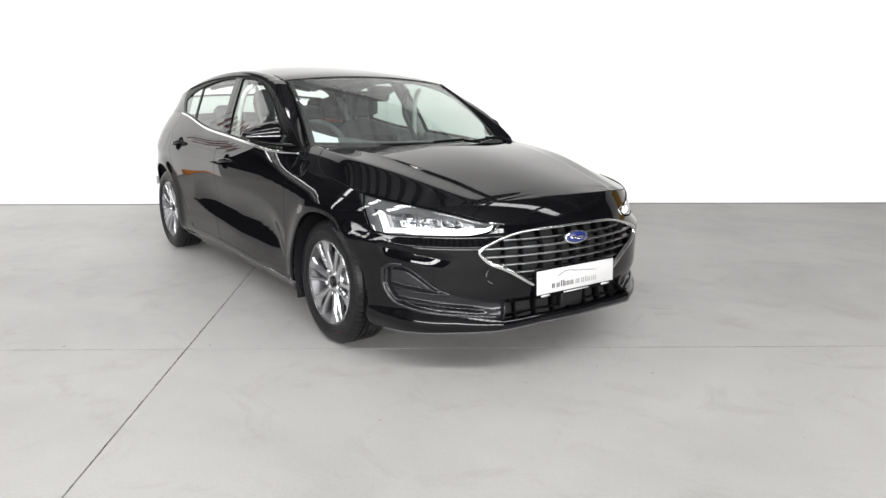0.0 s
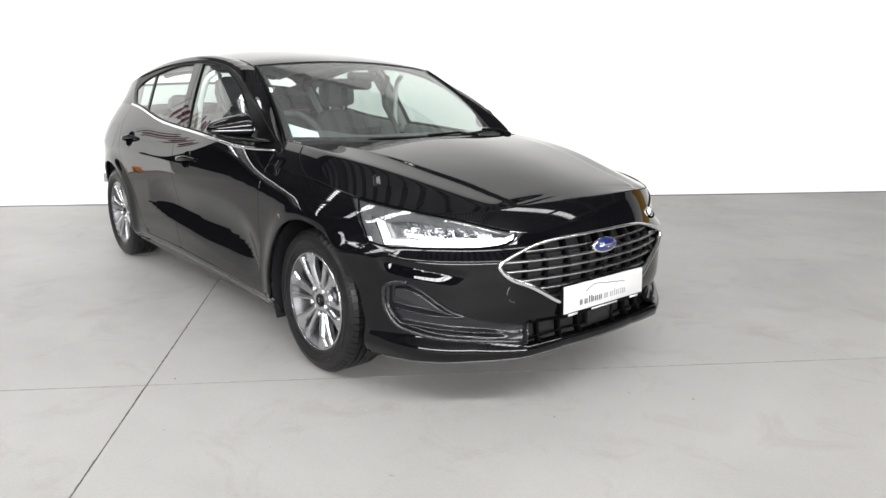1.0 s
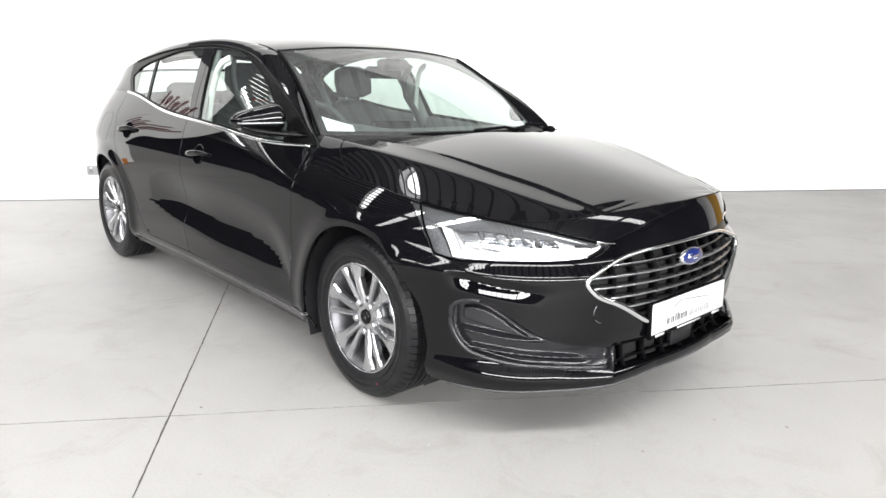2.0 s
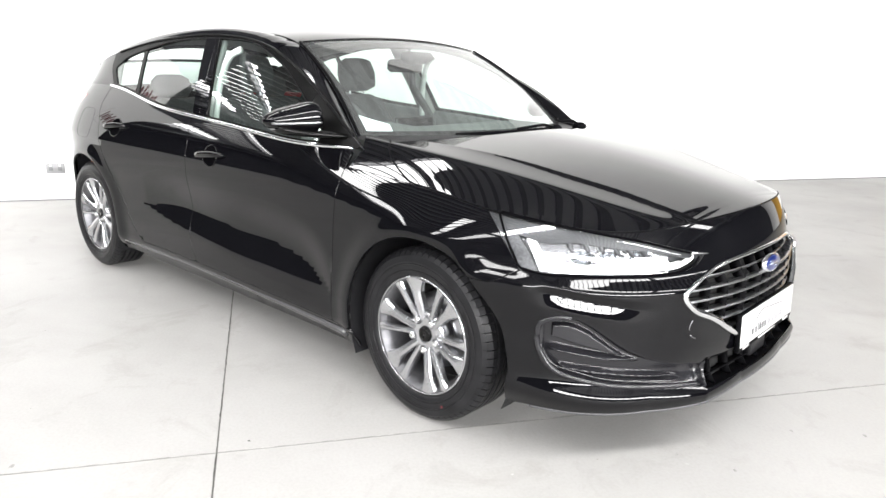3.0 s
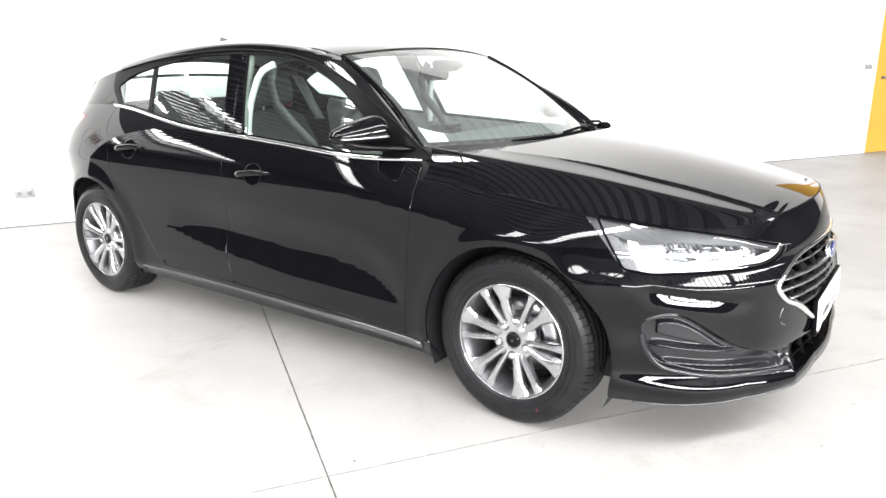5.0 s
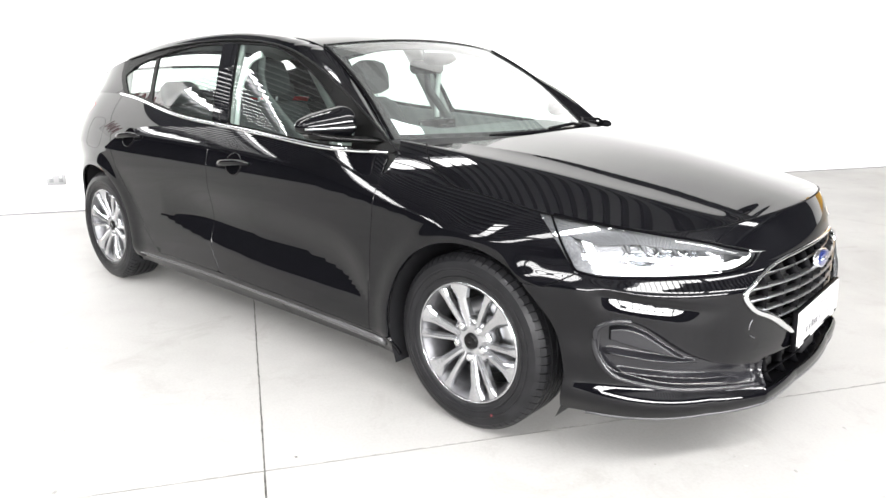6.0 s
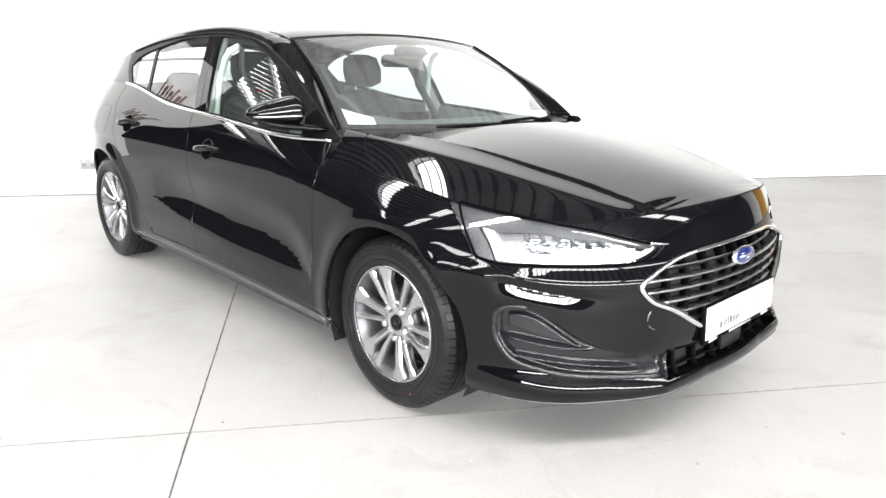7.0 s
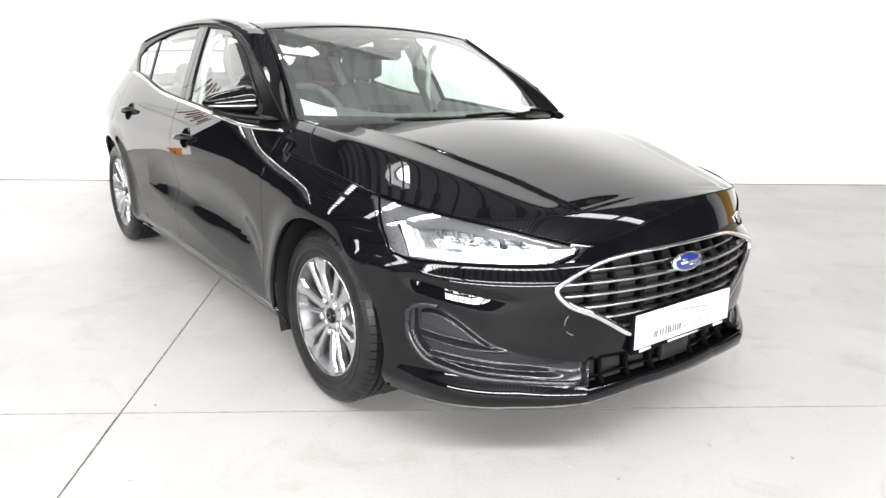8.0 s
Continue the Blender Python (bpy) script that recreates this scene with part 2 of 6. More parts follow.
def loft(rows, close_u=False, close_v=False, caps=False):
    """A sheet through rows of points, all rows of one length."""
    bm = bmesh.new()
    g = [[bm.verts.new(p) for p in r] for r in rows]
    nu, nv = len(g), len(g[0])
    for i in range(nu if close_u else nu - 1):
        for j in range(nv if close_v else nv - 1):
            a, b, c, d = g[i][j], g[(i + 1) % nu][j], g[(i + 1) % nu][(j + 1) % nv], g[i][(j + 1) % nv]
            bm.faces.new((a, b, c, d))
    if caps:
        bm.faces.new(g[0][::-1])
        bm.faces.new(g[-1])
    bmesh.ops.recalc_face_normals(bm, faces=bm.faces)
    return bm


def tube(points, radius, sides=8, squash=1.0, up=(0, 0, 1), closed=False):
    """A swept bar along points; squash flattens it across up."""
    pts = [Vector(p) for p in points]
    rows = []
    n = len(pts)
    for i, p in enumerate(pts):
        a = pts[(i - 1) % n] if (i or closed) else pts[0]
        b = pts[(i + 1) % n] if (i < n - 1 or closed) else pts[-1]
        t = (b - a).normalized()
        s = t.cross(Vector(up))
        s = s.normalized() if s.length > 1e-6 else t.orthogonal().normalized()
        w = s.cross(t).normalized()
        r = radius(i / max(1, n - 1)) if callable(radius) else radius
        rows.append([p + (s * math.cos(k) * squash + w * math.sin(k)) * r for k in (math.tau * q / sides for q in range(sides))])
    return loft(rows, close_u=closed, close_v=True, caps=not closed)


def turned(profile, segs=48):
    """A body of revolution round the y axis from (radius, y) pairs; a closed profile."""
    rows = []
    for k in range(segs):
        a = math.tau * k / segs
        rows.append([(r * math.cos(a), y, r * math.sin(a)) for r, y in profile])
    return loft(rows, close_u=True, close_v=True)

# ---- the hall ----
def floor_material():
    m = material("power_floated_concrete", (0.5, 0.49, 0.465), 0.42)
    nt = m.node_tree
    b = nt.nodes["Principled BSDF"]
    tc = nt.nodes.new("ShaderNodeTexCoord")

    def noise_(scale, detail, rough=0.5, dist=0.0):
        n = nt.nodes.new("ShaderNodeTexNoise")
        n.inputs["Scale"].default_value, n.inputs["Detail"].default_value = scale, detail
        n.inputs["Roughness"].default_value, n.inputs["Distortion"].default_value = rough, dist
        nt.links.new(tc.outputs["Object"], n.inputs["Vector"])
        return n

    def ramp(src, stops):
        r = nt.nodes.new("ShaderNodeValToRGB")
        while len(r.color_ramp.elements) < len(stops):
            r.color_ramp.elements.new(0.5)
        for e, (p, c) in zip(r.color_ramp.elements, stops):
            e.position, e.color = p, (*c, 1)
        nt.links.new(src.outputs["Fac"], r.inputs["Fac"])
        return r

    def mul(a, bb, fac=1.0):
        x = nt.nodes.new("ShaderNodeMix")
        x.data_type, x.blend_type = "RGBA", "MULTIPLY"
        x.inputs["Factor"].default_value = fac
        nt.links.new(a, x.inputs["A"])
        nt.links.new(bb, x.inputs["B"])
        return x.outputs["Result"]
    broad = ramp(noise_(0.7, 6, 0.6, 0.4), [(0.28, (0.285, 0.28, 0.27)), (0.5, (0.332, 0.327, 0.316)), (0.74, (0.368, 0.363, 0.352))])
    stain = ramp(noise_(3.2, 8, 0.65, 1.0), [(0.26, (0.86, 0.855, 0.84)), (0.46, (1, 1, 1)), (1.0, (1.0, 1.0, 1.0))])
    fine = ramp(noise_(90, 5, 0.6), [(0.25, (0.93, 0.93, 0.93)), (0.6, (1, 1, 1))])
    speck = ramp(noise_(26, 3, 0.5), [(0.0, (0.45, 0.43, 0.4)), (0.225, (0.6, 0.58, 0.55)), (0.25, (1, 1, 1))])
    c = mul(mul(mul(broad.outputs["Color"], stain.outputs["Color"]), fine.outputs["Color"]), speck.outputs["Color"], 0.85)
    nt.links.new(c, b.inputs["Base Color"])
    mr = nt.nodes.new("ShaderNodeMapRange")
    b.inputs["Specular IOR Level"].default_value = 0.22
    mr.inputs["To Min"].default_value, mr.inputs["To Max"].default_value = 0.42, 0.66
    nt.links.new(noise_(2.0, 6, 0.6).outputs["Fac"], mr.inputs["Value"])
    nt.links.new(mr.outputs["Result"], b.inputs["Roughness"])
    bp = nt.nodes.new("ShaderNodeBump")
    bp.inputs["Strength"].default_value, bp.inputs["Distance"].default_value = 0.12, 0.003
    nt.links.new(noise_(40, 6, 0.6).outputs["Fac"], bp.inputs["Height"])
    nt.links.new(bp.outputs["Normal"], b.inputs["Normal"])
    return m


FLOOR = floor_material()
WHITE = material("white_emulsion", (0.86, 0.86, 0.85), 0.7, vary=0.02, scale=1.5, bump=0.1, bump_scale=120)
STEEL = material("painted_steel", (0.16, 0.165, 0.17), 0.5, vary=0.1, scale=3)
CLAD = material("dark_cladding", (0.024, 0.025, 0.031), 0.5, vary=0.12, scale=2)
ROOF_IN = material("roof_sheeting", (0.40, 0.404, 0.413), 0.6, vary=0.08, scale=2)
RIB = material("roof_rib", (0.085, 0.087, 0.092), 0.6, vary=0.1, scale=2)
SEALER = material("joint_sealer", (0.085, 0.083, 0.078), 0.8, vary=0.5, scale=30)
SEALER_PALE = material("joint_sealer_pale", (0.30, 0.295, 0.285), 0.8, vary=0.4, scale=25)
YELLOW = material("yellow_door_paint", (0.52, 0.29, 0.045), 0.45, vary=0.06, scale=2)
SOCKET = material("socket_plastic", (0.26, 0.26, 0.265), 0.4, vary=0.03)
RED = material("red_banner", (0.12, 0.010, 0.016), 0.5, vary=0.2, scale=20)
ORANGE = material("orange_panel", (0.7, 0.25, 0.04), 0.5, vary=0.1)


def hall_sheet(name, bm, mat, label, category, flat=True, wall=None):
    bmesh.ops.transform(bm, matrix=wall or HALL, verts=bm.verts)
    return tagged(part(name, bm, mat, flat=flat, label=label), category=category, kind="structure")


# joints: one across the hall (square to the wall), one along it
J_ACROSS = -0.662 - WALL0.dot(AL)
J_ALONG = 1.699 - WALL0.dot(AN)


def build_floor():
    xs = [H_NEAR, J_ALONG, H_DEEP]
    ys = [H_LOW, J_ACROSS, H_HIGH]
    gap = 0.003
    fl = thing("floor", "pale grey power-floated concrete floor with sawn joints", "floor", kind="structure")
    fl.matrix_world = HALL
    part("bed", boxed(H_NEAR, H_LOW, -0.2, H_DEEP, H_HIGH, -0.012), DARK, fl)
    for i in range(2):
        for j in range(2):
            bm = boxed(xs[i] + (gap / 2 if i else 0), ys[j] + (gap / 2 if j else 0), -0.15,
                       xs[i + 1] - (gap / 2 if not i else 0), ys[j + 1] - (gap / 2 if not j else 0), 0.0, 0.0015, 1)
            part("slab", bm, FLOOR, fl, flat=True)
    # filler in the joints, ragged and a little low
    rng = random.Random(4)

    def filler(along, at, lo, hi):
        n = int((hi - lo) / 0.03)
        rows = []
        for k in range(n + 1):
            q = lo + (hi - lo) * k / n
            w = 0.0013 + 0.0019 * rng.random()
            z = 0.0012
            c = at + rng.uniform(-0.0012, 0.0012)
            rows.append([(c - w, q, z), (c + w, q, z)] if along else [(q, c - w, z), (q, c + w, z)])
        return loft(rows)
    part("joint_filler", filler(False, J_ACROSS, H_NEAR, H_DEEP), SEALER, fl, "dark sealed floor joint", flat=True)
    part("joint_filler", filler(True, J_ALONG, H_LOW, H_HIGH), SEALER_PALE, fl, "pale sealed floor joint", flat=True)


def build_marks():
    """Chips and specks on the concrete."""
    fl = bpy.data.objects["floor"]
    rng = random.Random(8)
    spots = [(1.07, -1.37, 0.007, 0), (2.14, -0.41, 0.013, 1), (2.19, -0.445, 0.010, 1), (2.32, -0.37, 0.009, 1), (2.57, 0.2, 0.014, 1), (2.26, -1.1, 0.012, 1), (1.88, -1.68, 0.009, 1),
             (2.2, -0.69, 0.007, 1), (1.82, -0.9, 0.008, 1), (2.37, 0.04, 0.012, 1), (3.24, 0.71, 0.016, 1), (2.36, -1.21, 0.008, 1), (0.69, -1.97, 0.012, 1)]
    inv = HALL.inverted()
    for x, y, r, pale in spots:
        c = inv @ Vector((x, y, 0))
        bm = bmesh.new()
        turn, squash = rng.uniform(0, math.pi), rng.uniform(0.35, 0.8)
        ring = []
        for k in range(11):
            a, q = math.tau * k / 11, r * rng.uniform(0.6, 1.15)
            u, v = q * math.cos(a), q * squash * math.sin(a)
            ring.append(bm.verts.new((c.x + u * math.cos(turn) - v * math.sin(turn), c.y + u * math.sin(turn) + v * math.cos(turn), 0.0015)))
        bm.faces.new(ring)
        part("floor_chip", bm, SEALER_PALE if pale else SEALER, fl, flat=True)


def holed(x0, x1, band, z0, z1, y0, y1):
    """A wall across y with one long opening."""
    bm = boxed(x0, y0, z0, x1, band[0], z1)
    box(bm, x0, band[1], z0, x1, y1, z1)
    box(bm, x0, band[0], z0, x1, band[1], band[2])
    box(bm, x0, band[0], band[3], x1, band[1], z1)
    return bm


def bars(x0, x1, band, n, mid=None):
    bm = bmesh.new()
    for k in range(1, n):
        y = band[0] + (band[1] - band[0]) * k / n
        box(bm, x0, y - 0.045, band[2], x1, y + 0.045, band[3])
    if mid:
        box(bm, x0 + 0.01, band[0], mid - 0.04, x1 - 0.01, band[1], mid + 0.04)
    return bm


def build_walls():
    t = 0.25
    top = H_UP + 0.3
    bm = boxed(-t, WALL_END, -0.2, 0, WALL_STEP, 2.7)
    box(bm, -t, WALL_STEP, -0.2, 0, DOOR_0, 5.2)
    box(bm, -t, DOOR_0, DOOR_H, 0, DOOR_1, 5.2)
    box(bm, -t, DOOR_1, -0.2, 0, H_HIGH + 0.6, 5.2)
    hall_sheet("wall_back", bm, WHITE, "smooth white-painted hall wall behind the car", "wall", wall=BACK)
    # dark strip out of view, added to keep the car's reflections dark
    upper_strip = boxed(-t, WALL_END, 2.704, 0.003, WALL_STEP - 0.002, top)
    box(upper_strip, -t, WALL_STEP, 5.204, 0.003, H_HIGH + 0.6, top)
    hall_sheet("wall_back_upper", upper_strip, CLAD, "unseen dark strip over the white wall that darkens reflections", "wall", wall=BACK)
    hall_sheet("wall_return", boxed(H_NEAR, WALL_END + 0.02, -0.2, 0.01, WALL_END + 0.22, top), CLAD, "dark sheeted wall behind the white wall's end", "wall")
    hall_sheet("wall_west", boxed(H_NEAR - t, H_LOW - t, -0.2, H_NEAR, WALL_END + 0.22, top), CLAD, "dark sheeted rear wall of the hall", "wall")
    hall_sheet("wall_front", holed(H_DEEP, H_DEEP + t, BAND, -0.2, top, H_LOW - t, H_HIGH + t), CLAD, "dark cladding wall with a high window band", "wall")
    hall_sheet("window_1", bars(H_DEEP + 0.04, H_DEEP + 0.14, BAND, 18, 3.5), STEEL, "dark steel glazing bars of the window band", "window")
    hall_sheet("wall_side_1", boxed(H_NEAR - t, H_LOW - t, -0.2, H_DEEP + t, H_LOW, top), CLAD, "dark sheeted side wall of the hall", "wall")
    hall_sheet("wall_side_2", boxed(-1.9, H_HIGH, -0.2, H_DEEP + t, H_HIGH + t, top), CLAD, "dark sheeted end wall of the hall", "wall")
    bm = boxed(-0.085, DOOR_0 + 0.004, 0.006, -0.04, DOOR_1 - 0.004, DOOR_H - 0.004)
    for k in range(1, 5):           # panel joints of the sliding leaf
        y = DOOR_0 + (DOOR_1 - DOOR_0) * k / 5
        box(bm, -0.0385, y - 0.012, 0.01, -0.034, y + 0.012, DOOR_H - 0.01)
    door = hall_sheet("door_1", bm, YELLOW, "large yellow-orange sliding door with a dark pull bar", "door", wall=BACK)
    bm = boxed(-0.036, 10.16, 1.03, 0.004, 10.40, 1.065, 0.006)
    bmesh.ops.transform(bm, matrix=BACK, verts=bm.verts)
    part("door_handle", bm, STEEL, door, "dark steel pull bar")
    # thin dark line where wall meets floor
    hall_sheet("baseboard", boxed(0.0, WALL_END, 0.0, 0.006, DOOR_0, 0.012), STEEL, "thin grey sealing strip along the wall foot", "baseboard", wall=BACK)


def build_ceiling():
    """Sheeted roof with deep ribs across the hall, broken by long roof lights."""
    bm = bmesh.new()
    strips = sorted(SKY_STRIPS)
    edges = [H_NEAR]
    for x, wd, y0, y1, share in strips:
        edges += [x - wd / 2, x + wd / 2]
    edges.append(H_DEEP)
    for k in range(0, len(edges), 2):
        box(bm, edges[k], H_LOW, H_UP, edges[k + 1], H_HIGH, H_UP + 0.2)
    for x, wd, y0, y1, share in strips:
        box(bm, x - wd / 2, H_LOW, H_UP, x + wd / 2, y0, H_UP + 0.2)
        box(bm, x - wd / 2, y1, H_UP, x + wd / 2, H_HIGH, H_UP + 0.2)
    hall_sheet("ceiling", bm, ROOF_IN, "grey sheeted hall roof with long roof lights", "ceiling")
    bm = bmesh.new()
    n = int((H_HIGH - H_LOW) / 0.38)
    for k in range(1, n):
        y = H_LOW + k * 0.38
        for x0, x1 in zip(edges[::2], edges[1::2]):
            box(bm, x0, y - 0.06, H_UP - 0.09, x1, y + 0.06, H_UP - 0.004)
        for x, wd, y0, y1, share in strips:        # only a slim bar goes on across the clear roof lights
            half = 0.022 if share == 1.0 else 0.11
            box(bm, x - wd / 2, y - half, H_UP - 0.05, x + wd / 2, y + half, H_UP - 0.004)
    hall_sheet("ceiling_rib", bm, RIB, "dark ribs of the roof sheeting", "ceiling")
    bm = bmesh.new()
    for k in range(6):
        y = -11.4 + k * 5.7
        for x0, x1 in ((H_NEAR, -1.6), (0.5, H_DEEP)) if y < WALL_END else ((0.5, H_DEEP),):
            box(bm, x0, y - 0.09, H_UP - 0.42, x1, y + 0.09, H_UP - 0.39)
            box(bm, x0, y - 0.09, H_UP - 0.15, x1, y + 0.09, H_UP - 0.114)
            box(bm, x0, y - 0.008, H_UP - 0.39, x1, y + 0.008, H_UP - 0.15)
    hall_sheet("trim", bm, STEEL, "grey steel roof beams across the hall", "beam")
    # unseen slab added above the lamps to shut out the sky
    bm = boxed(H_NEAR - 0.3, H_LOW - 0.3, H_UP + 0.32, H_DEEP + 0.3, H_HIGH + 0.3, H_UP + 0.4)
    hall_sheet("roof_deck", bm, ROOF_IN, "unseen slab that shuts the sky out over the roof lights", "roof")


build_floor()
build_marks()
build_walls()
build_ceiling()

# ---- the car's shapes ----
# x ahead, y to its left, z up; the origin on the floor midway between the axles. All built for its right side (y < 0).
HUB_F, HUB_R, HUB_Z, ARCH_R = 1.35, -1.35, 0.315, 0.368
ARCH_F, ARCH_B = 1.37, -1.335
PLAN = [(2.19, 0.38), (2.226, 0.2), (2.238, 0.0), (2.226, -0.2), (2.19, -0.38), (2.135, -0.53), (2.055, -0.655), (1.945, -0.755), (1.81, -0.822),
        (1.62, -0.868), (1.35, -0.892), (0.9, -0.888), (0.2, -0.886), (-0.6, -0.89), (-1.35, -0.898), (-1.56, -0.874), (-1.755, -0.805),
        (-1.935, -0.68), (-2.075, -0.46), (-2.13, -0.2), (-2.14, 0.0), (-2.13, 0.2)]
_d = np.concatenate([[0], np.cumsum([math.dist(a, b) for a, b in zip(PLAN, PLAN[1:])])])
S_FRONT, S_REAR = float(_d[2]), float(_d[-2])
plan_x = curve(*[(s, p[0]) for s, p in zip(_d, PLAN)])
plan_y = curve(*[(s, p[1]) for s, p in zip(_d, PLAN)])

belt = curve((1.25, 0.90), (1.02, 0.925), (0.65, 0.925), (0.33, 0.941), (-0.18, 0.968), (-0.59, 0.994), (-1.06, 1.058), (-1.4, 1.075), (-1.8, 1.05), (-2.14, 1.0))
shoulder = curve((-2.2, 0.82), (-1.2, 0.79), (-0.6, 0.785), (0.2, 0.785), (0.7, 0.775), (1.0, 0.745), (1.3, 0.715), (1.6, 0.70), (2.2, 0.69))
low_side = curve((0.14, -0.075), (0.20, -0.052), (0.25, -0.022), (0.31, -0.014), (0.36, -0.012), (0.48, -0.014), (0.6, -0.008), (0.7, -0.001), (0.76, 0.0))
hollow_z = curve((-0.66, 0.488), (-0.33, 0.478), (0.03, 0.455), (0.33, 0.432), (0.66, 0.402), (0.9, 0.355))
hollow_h = curve((-0.66, 0.0), (-0.33, 0.044), (0.03, 0.054), (0.33, 0.068), (0.6, 0.066), (0.78, 0.045), (0.9, 0.0))
haunch = curve((-2.2, 0.95), (0.0, 0.95), (0.5, 1.0), (0.8, 1.6), (1.0, 2.5), (1.2, 2.8), (1.4, 2.6), (1.6, 2.4), (2.2, 2.4))
front_prof = curve((0.15, -0.03), (0.205, 0.0), (0.235, 0.016), (0.255, 0.02), (0.28, 0.011), (0.305, -0.003), (0.36, 0.001), (0.46, 0.006), (0.54, 0.007), (0.58, 0.0065), (0.598, 0.0055), (0.606, 0.002), (0.614, -0.005),
                   (0.628, -0.0175), (0.644, -0.030), (0.654, -0.034), (0.67, -0.0375), (0.70, -0.045), (0.74, -0.059), (0.78, -0.077), (0.80, -0.089), (0.84, -0.12))
rear_prof = curve((0.14, -0.09), (0.22, -0.05), (0.32, -0.012), (0.5, 0.0), (0.65, -0.004), (0.8, -0.04), (0.95, -0.1), (1.08, -0.17))


def side(s, z):
    """The lower body's skin: s runs round the plan from the nose to the tail, z is the height."""
    s, z = np.broadcast_arrays(np.asarray(s, float), np.asarray(z, float))
    e = 0.01
    x, y = plan_x(s), plan_y(s)
    tx, ty = plan_x(s + e) - plan_x(s - e), plan_y(s + e) - plan_y(s - e)
    ln = np.hypot(tx, ty)
    nx, ny = -ty / ln, tx / ln
    w = x - np.abs(y)
    wf = smooth(0.55, 1.4, w)
    wr = smooth(0.75, 1.45, -x - np.abs(y))
    sh = shoulder(x)
    up = np.maximum(z - sh, 0)
    ps = np.where(z < 0.76, low_side(z), 0.0) - 0.26 * up * up / (up + 0.008) - haunch(x) * up * up
    # lens-shaped hollow low on the doors
    hh = np.maximum(hollow_h(x), 0.004) * (x > -0.66) * (x < 0.9) + 1e-4
    dep = 0.5 * hh
    q = (z - hollow_z(x)) / hh
    ps = ps - dep * np.where(q < 1, np.clip((q + 1.25) / 2.25, 0, 1) ** 1.15, 1 - smooth(0.0, 0.2, z - hollow_z(x) - hh))
    for cx in (ARCH_F, ARCH_B):
        r = np.hypot(x - cx, z - HUB_Z)
        ps = ps + 0.016 * np.exp(-((r - ARCH_R) / 0.06) ** 2) * (z > 0.1)
    chin = 0.026 * np.maximum(0, 1 - np.abs(w - 1.76) / 0.26) * (1 - smooth(0.25, 0.335, z))      # angular corner of the lip
    d = chin + ps * (1 - wf) * (1 - wr) + wf * front_prof(z) + wr * rear_prof(z)
    # wedge-shaped hollow in the bumper's corner, its floor turned upwards
    zc = 0.586 - 0.09 * (w - 1.07)
    h = np.clip((z - zc + 0.046) / 0.042, 0, 1) ** 1.2 * (1 - smooth(zc - 0.004, zc + 0.024, z))
    d = d - 0.011 * h * smooth(0.97, 1.05, w) * (1 - smooth(1.28, 1.54, w)) * (x > 1.5)
    # the flare over the arch carries the bumper's ledge back along the wing's foot
    d = d + 0.024 * (1 - smooth(0.608, 0.70, z)) * smooth(0.44, 0.58, z) * smooth(0.6, 0.78, w) * (1 - smooth(0.90, 1.1, w)) * (x > 1.3)
    return np.stack([x + nx * d, y + ny * d, z], -1)


# shut lines
door_f = curve((0.2, 0.892), (0.31, 0.893), (0.45, 0.9), (0.57, 0.91), (0.71, 0.934), (0.83, 0.94), (0.905, 0.928), (0.95, 0.917))
door_b = curve((0.25, -0.148), (0.29, -0.159), (0.32, -0.173), (0.455, -0.205), (0.6, -0.19), (0.77, -0.175), (0.825, -0.179), (0.945, -0.22), (0.98, -0.23))
door_r = curve((0.26, -0.72), (0.283, -0.742), (0.4, -0.835), (0.53, -0.932), (0.72, -1.078), (0.8, -1.112), (0.884, -1.15), (0.94, -1.195), (1.0, -1.213), (1.06, -1.213))
sill_top = curve((-1.1, 0.262), (-0.1, 0.272), (0.63, 0.259), (1.1, 0.247))
hood_w = curve((0.1, 0.868), (0.2, 0.862), (0.35, 0.851), (0.54, 0.838), (0.79, 0.808), (1.05, 0.786), (1.2, 0.776), (1.34, 0.772), (1.5, 0.778), (1.65, 0.787), (1.82, 0.795), (2.0, 0.799), (2.24, 0.80))
lamp_top = curve((0.7, 0.815), (0.79, 0.806), (1.05, 0.784), (1.34, 0.757), (1.45, 0.745), (1.57, 0.726), (1.745, 0.697))
lamp_low = curve((0.8, 0.672), (0.93, 0.652), (1.04, 0.641), (1.1, 0.642), (1.3, 0.646), (1.5, 0.648), (1.62, 0.652), (1.68, 0.661), (1.72, 0.676), (1.745, 0.695))
grille_top = curve((0.0, 0.668), (0.2, 0.665), (0.34, 0.652), (0.44, 0.626), (0.5, 0.603), (0.525, 0.588))
grille_low = curve((0.0, 0.395), (0.16, 0.395), (0.23, 0.407), (0.32, 0.455), (0.43, 0.515), (0.5, 0.555), (0.525, 0.588))
fog_top = curve((1.0, 0.49), (1.06, 0.513), (1.15, 0.517), (1.22, 0.497), (1.32, 0.452), (1.42, 0.412), (1.52, 0.384), (1.65, 0.36), (1.8, 0.345))
fog_low = curve((1.0, 0.42), (1.04, 0.36), (1.12, 0.322), (1.25, 0.306), (1.5, 0.294), (1.8, 0.282))
INTAKE = (0.425, 0.272, 0.362)      # half width, low, high
GAP = 0.0022


def wide(p):
    return p[..., 0] - np.abs(p[..., 1])


def lamp_back(z):
    return 0.79 + (0.806 - z) * 0.80


def hood_line(p):
    return hood_w(wide(p))


def arch(p, cx, grow=0.0):
    return np.hypot(p[..., 0] - cx, p[..., 2] - HUB_Z) - ARCH_R - grow


